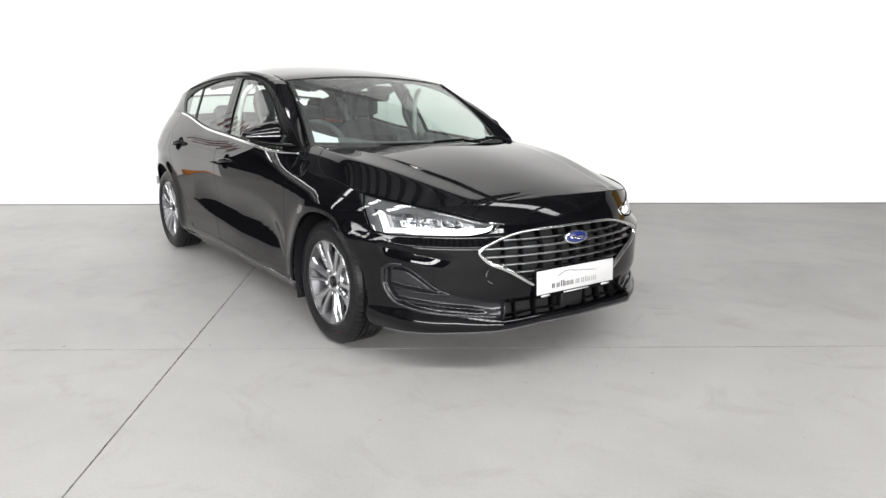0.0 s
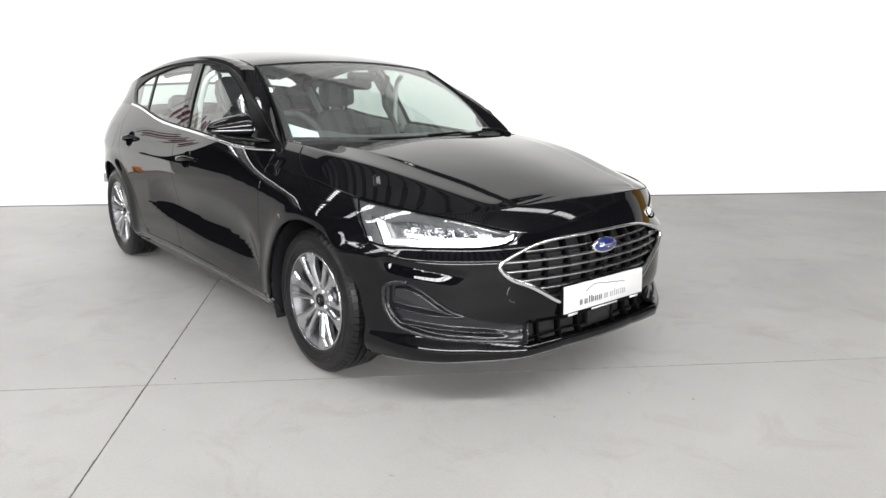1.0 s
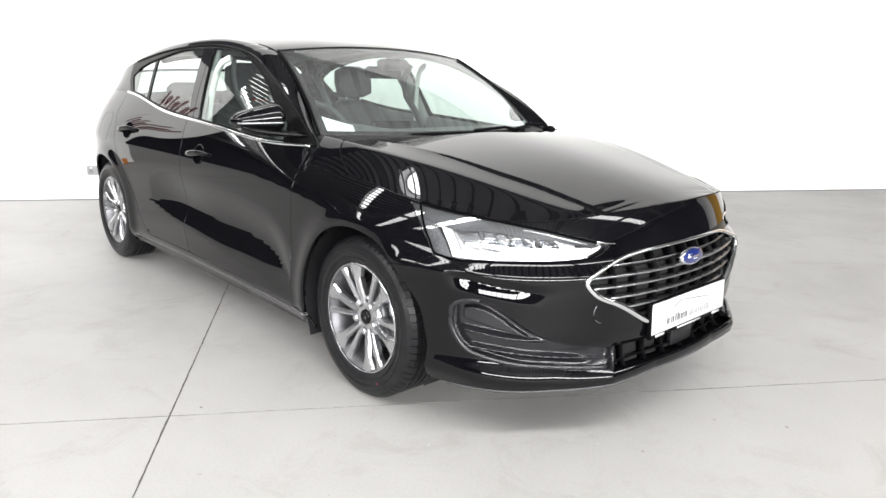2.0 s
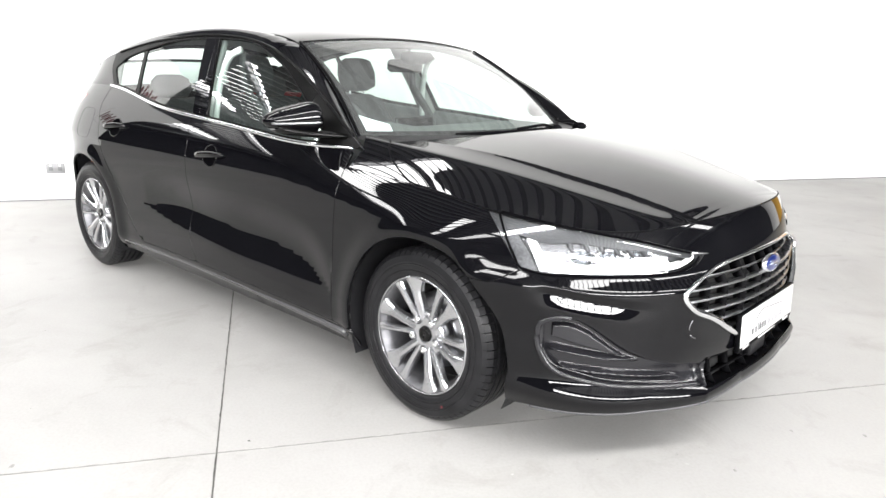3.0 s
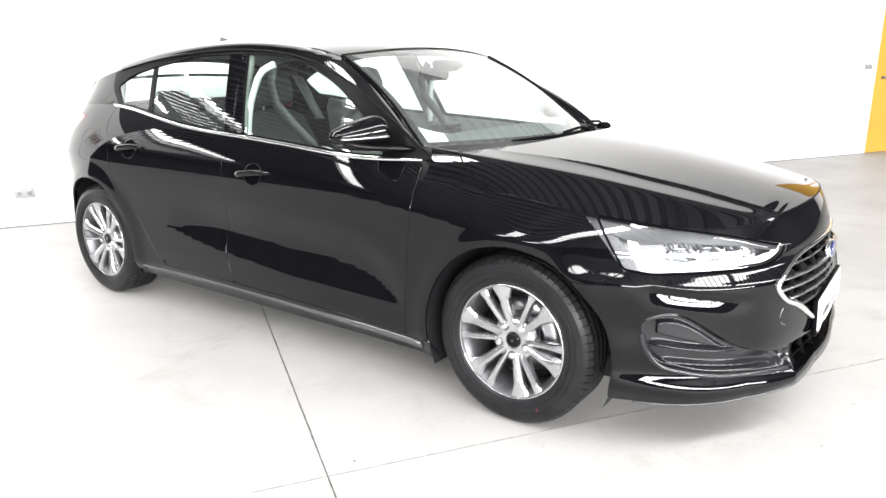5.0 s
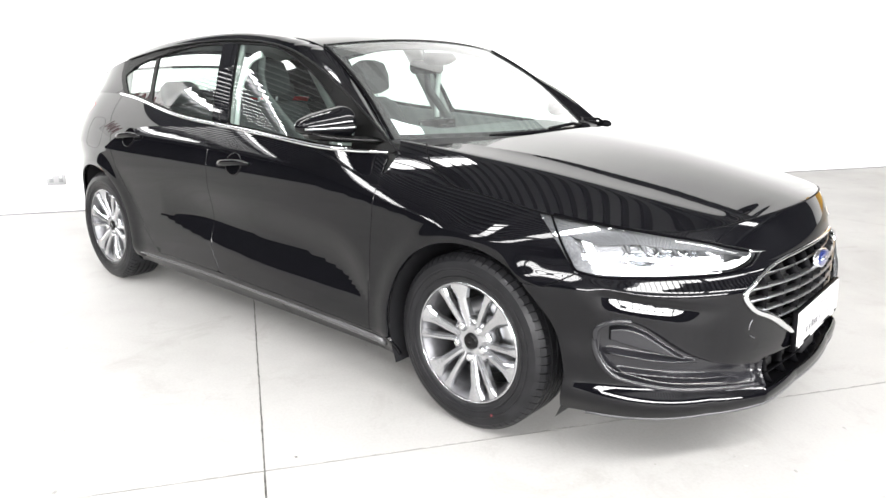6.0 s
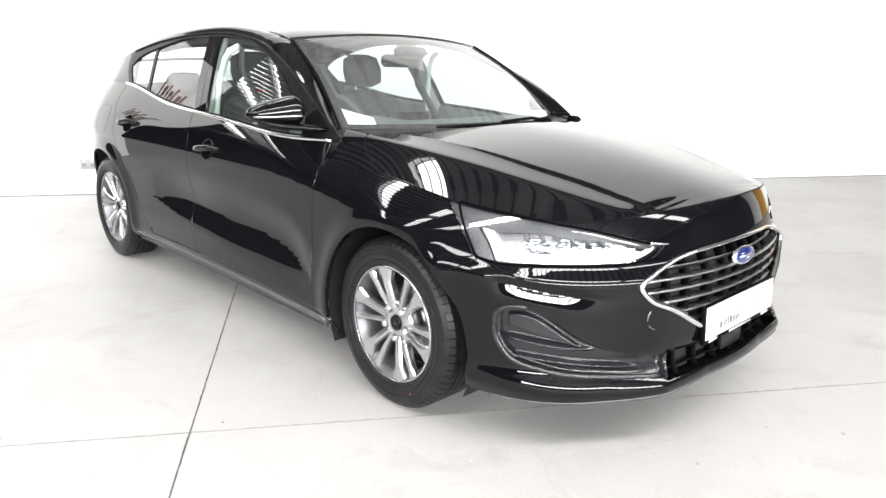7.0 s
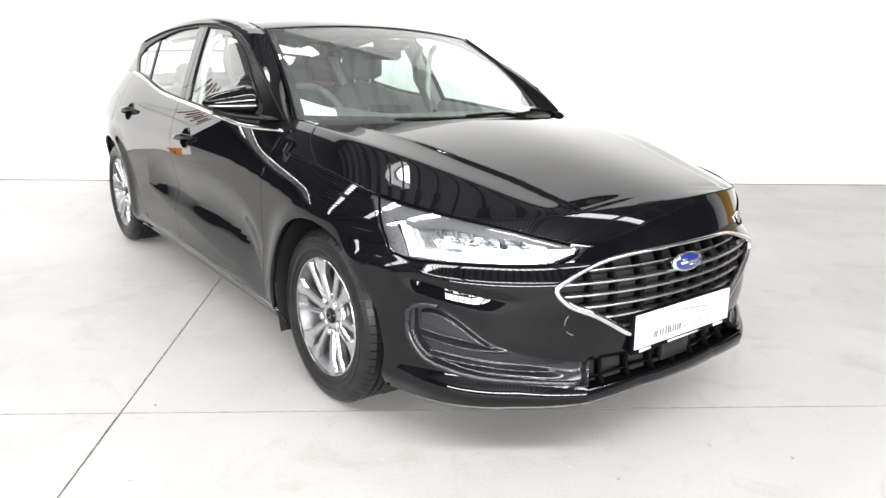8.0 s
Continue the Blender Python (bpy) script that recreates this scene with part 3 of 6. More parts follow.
def in_lamp(p):
    w, z = wide(p), p[..., 2]
    return np.minimum(np.minimum(lamp_top(w) - z, z - lamp_low(w)), np.minimum(w - lamp_back(z), 1.742 - w))


def in_grille(p):
    y, z = np.abs(p[..., 1]), p[..., 2]
    return np.where(p[..., 0] > 1.8, np.minimum(np.minimum(grille_top(y) - z, z - grille_low(y)), 0.525 - y), -1)


def in_fog(p):
    w, z = wide(p), p[..., 2]
    return np.minimum(np.minimum(fog_top(w) - z, z - fog_low(w)), np.minimum(w - 1.0, 1.79 - w))


def in_intake(p):
    y, z = np.abs(p[..., 1]), p[..., 2]
    return np.where(p[..., 0] > 1.8, np.minimum(np.minimum(INTAKE[0] - (z - 0.272) * 0.25 - y, z - INTAKE[1]), INTAKE[2] - z), -1)


def least(*f):
    return functools.reduce(np.minimum, f)


def k_front_door(p, u, v):
    x, z = p[..., 0], p[..., 2]
    return least(door_f(z) - x - GAP, x - door_b(z) - GAP, z - sill_top(x) - GAP, belt(x) - 0.004 - z)


def k_rear_door(p, u, v):
    x, z = p[..., 0], p[..., 2]
    return least(door_b(z) - x - GAP, x - door_r(z) - GAP, z - sill_top(x) - GAP, belt(x) - 0.004 - z, arch(p, ARCH_B, 0.012))


def k_sill(p, u, v):
    x, z = p[..., 0], p[..., 2]
    return least(sill_top(x) - z - GAP, arch(p, ARCH_F), arch(p, ARCH_B), 1.3 - x, x + 1.3, z - 0.17 - 0.015 * smooth(-0.6, -1.0, x))


def wing_foot(w):
    """Height of the seam between front wing and bumper."""
    return 0.602 + 0.36 * np.clip(w - 0.79, 0, 0.16)


def k_fender(p, u, v):
    x, z, w = p[..., 0], p[..., 2], wide(p)
    return least(x - np.where(z > sill_top(x), door_f(z), 0.9) - GAP, hood_line(p) - z - GAP, np.where(x > 1.45, z - wing_foot(w), 1.0), arch(p, ARCH_F),
                 lamp_back(z) - w - GAP, z - sill_top(x) - GAP)


lip_low = curve((0.6, 0.19), (1.0, 0.198), (1.3, 0.212), (1.65, 0.226), (1.9, 0.236), (2.3, 0.24))


def k_bumper(p, u, v):
    x, z, w = p[..., 0], p[..., 2], wide(p)
    top = np.where(w < 0.94, wing_foot(w) - 0.004, hood_line(p) - GAP)
    return least(x - 1.5, top - z, arch(p, ARCH_F), -in_lamp(p) - GAP, -in_grille(p), -in_fog(p), -in_intake(p), z - lip_low(w))


def k_quarter(p, u, v):
    x, z = p[..., 0], p[..., 2]
    top = belt(x) - 0.0005
    return least(np.where(z > 0.3, door_r(z), -0.7) - x - GAP, top - z, arch(p, ARCH_B), z - np.where(x < ARCH_B, 0.602, 0.26), x + 2.0, -in_tail(p))


def in_tail(p):
    x, z = p[..., 0], p[..., 2]
    return least(-1.505 - x - (1.0 - z) * 1.2, z - 0.855 - 0.04 * smooth(-1.9, -1.7, x), 1.015 - z, np.where(np.abs(p[..., 1]) > 0.45, 1.0, -1.0))


def k_rear_bumper(p, u, v):
    x, z = p[..., 0], p[..., 2]
    return least(-1.4 - x, 0.598 - z, arch(p, ARCH_B), z - 0.2)


def k_tailgate_low(p, u, v):
    x, z = p[..., 0], p[..., 2]
    return least(-2.0 - x - GAP, z - 0.602, belt(x) - z, -in_tail(p))


# ---- upper body ----
rail_z = curve((1.0, 0.90), (0.917, 0.962), (0.773, 1.062), (0.587, 1.165), (0.396, 1.247), (0.193, 1.308), (-0.009, 1.338), (-0.25, 1.353), (-0.664, 1.340),
               (-0.903, 1.318), (-1.157, 1.280), (-1.4, 1.235), (-1.7, 1.17))
pane_top = curve((0.95, 0.86), (0.79, 0.975), (0.624, 1.075), (0.442, 1.188), (0.28, 1.256), (0.1, 1.310), (-0.05, 1.327), (-0.3, 1.334), (-0.664, 1.318), (-0.85, 1.289), (-1.0, 1.262),
                 (-1.157, 1.22), (-1.26, 1.17))


def belt_y(x):
    """Half width of the body at the belt line, from the lower skin."""
    x = np.asarray(x, float)
    return np.interp(x, _bx, _by)


_ss = np.linspace(S_FRONT + 0.9, S_REAR - 0.25, 400)
_q = side(_ss, belt(plan_x(_ss)))
_o = np.argsort(_q[:, 0])
_bx, _by = _q[_o, 0], -_q[_o, 1]


def upper(x, z):
    """The greenhouse's side skin: y by x and height."""
    x, z = np.broadcast_arrays(np.asarray(x, float), np.asarray(z, float))
    h = z - belt(x)
    y = belt_y(x) - 0.006 * smooth(-1.6, -1.2, x) - 0.36 * h - 0.22 * h * np.abs(h) - 0.05 * smooth(-1.25, -1.9, x) * (1 + h) * (1 - np.exp(-np.maximum(h, 0) / 0.07))
    return np.stack([x, -y, z], -1)


# windscreen: foot and head, as half curves over a = y / half width
def screen(a, t):
    a, t = np.broadcast_arrays(np.asarray(a, float), np.asarray(t, float))
    foot = np.stack([1.13 - 0.28 * a * a, 0.70 * a, 0.962 + 0.0 * a], -1)
    head = np.stack([0.375 - 0.045 * a * a, 0.588 * a, 1.356 - 0.036 * a * a], -1)
    tt = t[..., None]
    p = foot + (head - foot) * tt
    bow = 0.030 * np.sin(np.pi * np.clip(t, -0.1, 1.1))
    return p + np.stack([0.55 * bow, 0 * bow, 0.83 * bow], -1)


roof_edge_z = curve((0.5, 1.24), (0.333, 1.316), (0.1, 1.36), (-0.09, 1.378), (-0.29, 1.386), (-0.76, 1.374), (-1.03, 1.352), (-1.33, 1.309), (-1.65, 1.245))
roof_edge_y = curve((0.5, 0.60), (0.33, 0.588), (-0.2, 0.572), (-0.8, 0.556), (-1.3, 0.535), (-1.65, 0.51))
roof_mid_z = curve((0.5, 1.325), (0.375, 1.358), (0.1, 1.402), (-0.3, 1.434), (-0.8, 1.424), (-1.3, 1.376), (-1.65, 1.315))


def roof(x, a):
    x, a = np.broadcast_arrays(np.asarray(x, float), np.asarray(a, float))
    ye = roof_edge_y(x)
    z = roof_edge_z(x) + (roof_mid_z(x) - roof_edge_z(x)) * (1 - np.abs(a) ** 2.3)
    return np.stack([x, a * ye, z], -1)


def rail_outer(u):
    """The frame line over the side glass, u 0 at the screen foot, 1 at the screen head, 2 at the tail."""
    u = np.asarray(u, float)
    x = np.where(u < 1, 0.965 + (0.215 - 0.965) * u, 0.215 + (-1.66 - 0.215) * (u - 1))
    return upper(x, rail_z(x))


def rail_inner(u):
    u = np.asarray(u, float)
    sc = screen(-1.0 + 0 * u, np.clip(u, -0.2, 1))
    x = 0.33 + (-1.65 - 0.33) * np.clip(u - 1, 0, 1.2)
    rf = np.stack([x, -roof_edge_y(x), roof_edge_z(x)], -1)
    k = (u >= 1)[..., None]
    return np.where(k, rf, sc)


def rail(u, v):
    u, v = np.broadcast_arrays(np.asarray(u, float), np.asarray(v, float))
    e = 0.09 * np.exp(-((u - 1) / 0.16) ** 2)       # eases the bend over the screen's head
    a = (rail_outer(u - e) + rail_outer(u - e / 2) + rail_outer(u) + rail_outer(u + e / 2) + rail_outer(u + e)) / 5
    b = (rail_inner(u - e) + rail_inner(u - e / 2) + rail_inner(u) + rail_inner(u + e / 2) + rail_inner(u + e)) / 5
    m = a + (b - a) * v[..., None]
    bow = 0.016 * np.sin(np.pi * np.clip(v, 0, 1)) * (0.55 + 0.45 * smooth(0.6, 1.2, u))
    return m + bow[..., None] * np.array([0.25, -0.62, 0.74])


# bonnet
crease_y = curve((1.0, 0.70), (1.3, 0.685), (1.55, 0.635), (1.75, 0.575), (1.85, 0.543), (1.95, 0.511), (2.05, 0.476), (2.15, 0.44))
crease_z = curve((1.0, 0.962), (1.3, 0.934), (1.55, 0.899), (1.85, 0.838), (1.95, 0.817), (2.05, 0.795), (2.1, 0.780), (2.15, 0.765))
mid_z = curve((1.0, 1.0), (1.2, 0.985), (1.5, 0.950), (1.8, 0.895), (1.95, 0.860), (2.08, 0.824), (2.153, 0.800))
slope_out = curve((0.9, 0.55), (1.13, 0.55), (1.35, 0.48), (1.6, 0.38), (1.75, 0.333), (1.85, 0.297), (1.95, 0.3), (2.03, 0.31), (2.1, 0.36))
ridge_y = curve((1.0, 0.61), (1.3, 0.548), (1.5, 0.5), (1.68, 0.464), (1.85, 0.418), (1.95, 0.403), (2.03, 0.39), (2.11, 0.371), (2.16, 0.36))


def bonnet_rim():
    """The edge of the lower skin under the bonnet, from nose to screen."""
    ss = np.linspace(S_FRONT, S_FRONT + 2.2, 600)
    z = np.full_like(ss, 0.8)
    for _ in range(25):
        z = hood_line(side(ss, z))
    return side(ss, z)


_rim = bonnet_rim()
_order = np.argsort(_rim[:, 0])
_rx, _ry, _rz = _rim[_order, 0], -_rim[_order, 1], _rim[_order, 2]
BON_X = (1.0, float(_rx[-1]))


def bonnet_z(x, y):
    y = np.abs(y)
    yc, zc, zm, so = crease_y(x), crease_z(x), mid_z(x), slope_out(x)
    top = zm - (zm - zc) * (np.sqrt(y * y + 0.05) - 0.2236) / (np.sqrt(yc * yc + 0.05) - 0.2236)
    ye, ze = np.interp(x, _rx, _ry), np.interp(x, _rx, _rz)
    d = np.maximum(ye - yc, 0.03)
    bend = np.maximum(zc - so * d - ze, 0) / d ** 2 * (1 - smooth(1.95, 2.12, x))
    out = zc - so * (y - yc) - bend * np.maximum(y - yc, 0) ** 2
    k = 0.002
    z = -k * np.log(np.exp(-(top - zc) / k) + np.exp(-(out - zc) / k)) + zc
    ry = ridge_y(x)
    d = np.abs(y - ry)
    z = z + 0.0045 * np.where(y < ry, np.exp(-d / 0.2), np.exp(-d / 0.03)) * smooth(0.95, 1.4, x)
    # the flat strip between ridge and crease lies a little lower
    z = z - 0.06 * smooth(1.3, 1.8, x) * (1 - smooth(1.98, 2.12, x)) * np.clip(yc - y, 0, 1) * smooth(0.0, 0.018, y - ry)
    return z


def bonnet(x, a):
    """a: 0 at the middle, -1 at the right edge, 1 at the left edge."""
    x, a = np.broadcast_arrays(np.asarray(x, float), np.asarray(a, float))
    xc = np.clip(x, _rx[0], _rx[-1])
    ye, ze = np.interp(xc, _rx, _ry), np.interp(xc, _rx, _rz)
    y = a * ye
    fix = ze - bonnet_z(x, ye)
    return np.stack([x, y, bonnet_z(x, y) + fix * np.abs(a) ** (9 - 7 * smooth(1.85, 2.08, x))], -1)


def cowl_x(y):
    return 1.215 - 0.175 * (np.abs(y) / 0.7) ** 2


car = thing("car", "black five-door hatchback car with silver alloy wheels", "car")
S_GRID = np.concatenate([np.arange(S_FRONT, S_FRONT + 1.75, 0.016), np.arange(S_FRONT + 1.75, S_REAR, 0.022)])
Z_GRID = np.concatenate([np.arange(0.15, 0.5, 0.0135), np.arange(0.505, 0.565, 0.004), np.arange(0.567, 0.66, 0.004), np.arange(0.665, 1.12, 0.0115)])


def build_skin():
    def pair(name, keep, mat, label="", s0=S_FRONT, s1=S_REAR, **kw):
        g = S_GRID[(S_GRID >= s0) & (S_GRID <= s1)]
        g = np.append(g, min(s1, S_REAR))
        a = patch(name, side, g, Z_GRID, keep, mat, car, label, flip=True, **kw)
        b = flip_copy(a)
        return a, b
    out = {}
    out["front_door"] = pair("front_door", k_front_door, PAINT)
    out["rear_door"] = pair("rear_door", k_rear_door, PAINT)
    out["sill"] = pair("sill", k_sill, PAINT)
    out["fender"] = pair("front_wing", k_fender, PAINT)
    out["quarter"] = pair("rear_wing", k_quarter, PAINT)
    # bumpers and tailgate cross the middle: one sheet each
    def whole(name, keep, s0, s1):
        g = S_GRID[(S_GRID >= s0) & (S_GRID <= s1)]
        if s0 <= S_FRONT:
            g = np.concatenate([2 * S_FRONT - g[:0:-1], g])
        else:
            g = np.append(g, S_REAR)
            g = np.concatenate([g, 2 * S_REAR - g[-2::-1]])

        def f(s, z):
            s = np.asarray(s, float)
            m = (s < S_FRONT) | (s > S_REAR)
            t = np.where(s < S_FRONT, 2 * S_FRONT - s, np.where(s > S_REAR, 2 * S_REAR - s, s))
            p = side(t, z)
            p[..., 1] *= np.where(np.broadcast_to(m, p.shape[:-1]), -1, 1)
            return p
        return patch(name, f, g, Z_GRID, keep, PAINT, car, flip=True)
    out["bumper"] = whole("front_bumper", k_bumper, S_FRONT, S_FRONT + 1.5)
    whole("rear_bumper", k_rear_bumper, S_FRONT + 3.3, S_REAR)
    whole("tailgate", k_tailgate_low, S_FRONT + 3.9, S_REAR)
    return out


skin = build_skin()
bon_split = line((0.0, 0.9), (0.69, 1.02), (0.708, 1.043), (0.733, 1.068), (0.756, 1.100), (0.775, 1.140), (0.789, 1.175), (0.802, 1.215), (0.812, 1.25), (0.8185, 1.30), (0.9, 1.31))
wing_back = line((0.0, 1.3), (0.66, 1.06), (0.685, 0.98), (0.70, 0.90), (0.72, 0.92), (0.76, 0.948), (0.79, 0.9545), (0.95, 0.9555))
BON_GRID = np.concatenate([np.arange(0.89, 1.32, 0.008), np.arange(1.32, 2.06, 0.016), np.linspace(2.06, BON_X[1] - 0.004, 30)])
A_GRID = np.concatenate([-np.linspace(1, 0, 101) ** 0.8, np.linspace(0, 1, 101)[1:] ** 0.8])


def bonnet_xy(x, y):
    """The bonnet by place in plan."""
    x, y = np.broadcast_arrays(np.asarray(x, float), np.asarray(y, float))
    ye = np.interp(np.clip(x, _rx[0], _rx[-1]), _rx, _ry)
    p = bonnet(x, np.clip(y / np.maximum(ye, 0.06), -1.04, 1.04))
    return np.stack([x, y, p[..., 2]], -1)


def in_rim(x, y):
    return np.minimum(np.interp(x, _rx, _ry, right=0.0) - np.abs(y), (_rx[-1] - x) * 2) - 0.004


Y_GRID = np.linspace(-0.848, 0.848, 201)
patch("bonnet", bonnet_xy, np.concatenate([BON_GRID[BON_GRID < 2.06], np.arange(2.06, 2.17, 0.008)]), Y_GRID,
               lambda p, u, v: least(p[..., 0] - cowl_x(p[..., 1]), p[..., 0] - bon_split(np.abs(p[..., 1])) - GAP, in_rim(u, v)), PAINT, car, "creased black bonnet")

for sg in (-1, 1):
    patch("wing_top", bonnet, BON_GRID[BON_GRID < 1.33], A_GRID,
          lambda p, u, v: least(bon_split(np.abs(p[..., 1])) - GAP - p[..., 0], p[..., 0] - wing_back(np.abs(p[..., 1])), p[..., 1] * sg), PAINT, car)
patch("roof", roof, np.arange(-1.5, 0.43, 0.03), np.linspace(-1, 1, 41),
             lambda p, u, v: least(0.375 - 0.045 * (p[..., 1] / 0.588) ** 2 - p[..., 0] - 0.002, 1.0 - np.abs(v) + 0.001), PAINT, car)


def build_upper():
    xs = np.arange(-1.95, 1.0, 0.02)
    zs = np.arange(0.88, 1.37, 0.012)

    def frame_k(p, u, v):
        x, z = p[..., 0], p[..., 2]
        return least(z - belt(x) - 0.001, rail_z(x) - z, x - pane_end(z) + 0.05, 0.97 - x, -pane_any(p))

    def c_pillar_k(p, u, v):
        x, z = p[..., 0], p[..., 2]
        return least(z - belt(x) + 0.0005, rail_z(x) - z, pane_end(z) - 0.053 - x, x - tail_x(z) + 0.014)
    a = patch("window_frame", upper, xs, zs, frame_k, FRAME, car, "satin black side window surround", depth=0.01)
    flip_copy(a)
    b = patch("rear_pillar", upper, xs, zs, c_pillar_k, PAINT, car, depth=0.006)
    flip_copy(b)
    for name, k in (("front_door_glass", pane_front), ("rear_door_glass", pane_rear), ("quarter_glass", pane_quarter)):
        g = patch(name, upper, xs, zs, lambda p, u, v, k=k: k(p) + 0.006, GLASS, car, "greenish side window glass", depth=0, lift=-0.005)
        flip_copy(g)
    # gloss pillar plates on the two doors, either side of the shut line
    def plate_k(p, u, v):
        x, z = p[..., 0], p[..., 2]
        return least(z - belt(x) - 0.012, pane_top(x) + 0.004 - z, (-0.104 - (z - 0.97) * 0.318) - x, x - (-0.232 - (z - 0.97) * 0.307), np.abs(x + 0.222 + (z - 0.965) * 0.2 - 0.05) - 0.003)
    xf = np.arange(-0.4, 0.0, 0.008)
    for name, sg in (("front_pillar_plate", 1), ("rear_pillar_plate", -1)):
        a = patch(name, upper, xf, zs, lambda p, u, v, sg=sg: least(plate_k(p, u, v), sg * (p[..., 0] + 0.172 + (p[..., 2] - 0.965) * 0.2)), PAINT, car, "gloss black door pillar plate", depth=0.005, lift=0.004)
        flip_copy(a)
    # door seals: round the frame's head, and thin rubber at the glass edges
    for name, fx, r in (("frame_seal", lambda x: rail_z(x) - 0.002, 0.0045), ("glass_seal", lambda x: pane_top(x) + 0.001, 0.003)):
        q = np.linspace(0.9 if r > 0.004 else 0.72, -1.26 if r > 0.004 else -1.2, 70)
        a = part(name, tube([tuple(p + np.array([0, -0.003, 0])) for p in upper(q, fx(q))], r, 6), SEAL, car, "black rubber seal")
        flip_copy(a)
    r = patch("roof_rail", rail, np.linspace(0.0, 1.91, 106), np.linspace(0, 1, 9), None, PAINT, car, depth=0.004, flip=True)
    flip_copy(r)
    patch("windscreen", screen, np.linspace(-0.985, 0.985, 41), np.linspace(0.0, 0.99, 25), None, SCREEN, car, "clear greenish windscreen", depth=0, lift=0.0)


pane_end = curve((0.95, -1.10), (1.06, -1.155), (1.10, -1.19), (1.15, -1.24), (1.18, -1.256), (1.22, -1.262), (1.3, -1.262))
tail_x = curve((0.9, -1.93), (1.01, -1.83), (1.13, -1.69), (1.245, -1.54), (1.4, -1.34))


def pane_front(p):
    x, z = p[..., 0], p[..., 2]
    return least(pane_top(x) - z, z - belt(x) - 0.014, x - (-0.10 - (z - 0.97) * 0.318), 0.74 - x)


def pane_rear(p):
    x, z = p[..., 0], p[..., 2]
    return least(pane_top(x) - z, z - belt(x) - 0.014, (-0.236 - (z - 0.97) * 0.307) - x, x - (-0.871 - (z - 1.045) * 0.23))


def pane_quarter(p):
    x, z = p[..., 0], p[..., 2]
    return least(pane_top(x) - z, z - belt(x) - 0.014, (-0.904 - (z - 1.045) * 0.23) - x, x - pane_end(z))


def pane_any(p):
    return functools.reduce(np.maximum, (pane_front(p), pane_rear(p), pane_quarter(p)))


build_upper()


# ---- wheels ----
def build_wheel():
    """A wheel at the origin, its axle along y, outer face towards -y."""
    w = new("wheel")
    w["label"] = "silver alloy wheel with black tyre"
    R = 0.316
    prof = [(0.212, -0.088), (0.225, -0.098), (0.245, -0.105), (0.27, -0.107), (0.29, -0.102), (0.304, -0.092), (0.312, -0.08)]
    for k in range(5):          # four grooves round the tread
        y0 = -0.074 + k * 0.032
        prof += [(R, y0), (R, y0 + 0.022), (R - 0.008, y0 + 0.0235), (R - 0.008, y0 + 0.0305)]
    prof = prof[:-2]
    prof += [(0.312, 0.08), (0.304, 0.092), (0.27, 0.105), (0.225, 0.098), (0.212, 0.088), (0.205, 0.05), (0.205, -0.05)]
    rows, blocks = [], 66
    for k in range(blocks):
        for q, notch in ((0.0, 0), (0.31, 0), (0.62, 0), (0.87, 0), (0.88, 1), (0.985, 1), (0.995, 0)):
            row = []
            for r, y in prof:
                a = math.tau * (k + q + 0.35 * abs(y) / 0.1) / blocks
                if notch and r > 0.303 and abs(y) > 0.045:
                    r = r - (0.007 if abs(y) < 0.09 else 0.004)
                row.append((r * math.cos(a), y, r * math.sin(a)))
            rows.append(row)
    tyre = part("tyre", loft(rows, close_u=True, close_v=True), RUBBER, w, "black rubber tyre with treaded shoulder", flat=True)
    for y in (-0.1075, -0.1045):
        ring = [(0.262 * math.cos(a) if y < -0.106 else 0.238 * math.cos(a), y, 0.262 * math.sin(a) if y < -0.106 else 0.238 * math.sin(a)) for a in (math.tau * k / 72 for k in range(72))]
        part("sidewall_rib", tube(ring, 0.0016, 6, up=(0, 1, 0), closed=True), RUBBER, tyre)
    # rim: lip, barrel
    lip = [(0.210, -0.097), (0.2135, -0.098), (0.217, -0.094), (0.217, -0.086), (0.209, -0.08), (0.196, -0.06), (0.19, 0.02), (0.2, 0.085), (0.215, 0.09), (0.215, 0.094), (0.196, 0.09), (0.183, 0.02), (0.188, -0.06), (0.204, -0.09)]
    part("rim", turned(lip[:5], 72), ALLOY, w)
    part("rim_barrel", turned(lip[4:] + lip[:1], 72), BARREL, w, "dull grey rim barrel")
    # spokes: six pairs, a slim straight one and a broad one that flares into the rim
    for k in range(6):
        for broad in (False, True):
            a = math.radians(5 + 60 * k - (22.5 if broad else 0))
            c = Vector((math.cos(a), 0, math.sin(a)))
            t = Vector((-math.sin(a), 0, math.cos(a)))
            rows = []
            for q in np.linspace(0, 1, 10):
                r = 0.05 + (0.2095 - 0.05) * q
                flare = max(0.0, q - 0.66) / 0.34
                half = 0.0145 + 0.006 * q + 0.026 * flare ** 1.2 if broad else 0.0105 + 0.002 * q + 0.008 * max(0.0, q - 0.8) / 0.2
                y = -0.068 - 0.024 * q - 0.004 * math.sin(q * math.pi)
                th = 0.034 - 0.012 * q
                ridge = 0.005 if broad else 0.003
                rows.append([c * r + t * dx + Vector((0, yy, 0)) for dx, yy in
                             ((-half, y + th), (-half, y + 0.007), (-half * 0.72, y - ridge * 0.2), (half * (0.15 if broad else 0.0), y - ridge), (half * 0.72, y - ridge * 0.2), (half, y + 0.007), (half, y + th))])
            part("spoke", loft(rows, close_v=True, caps=True), ALLOY, w, flat=True)
    hub = [(0.0005, -0.064), (0.028, -0.066), (0.034, -0.070), (0.078, -0.068), (0.087, -0.056), (0.087, 0.0), (0.0005, 0.0)]
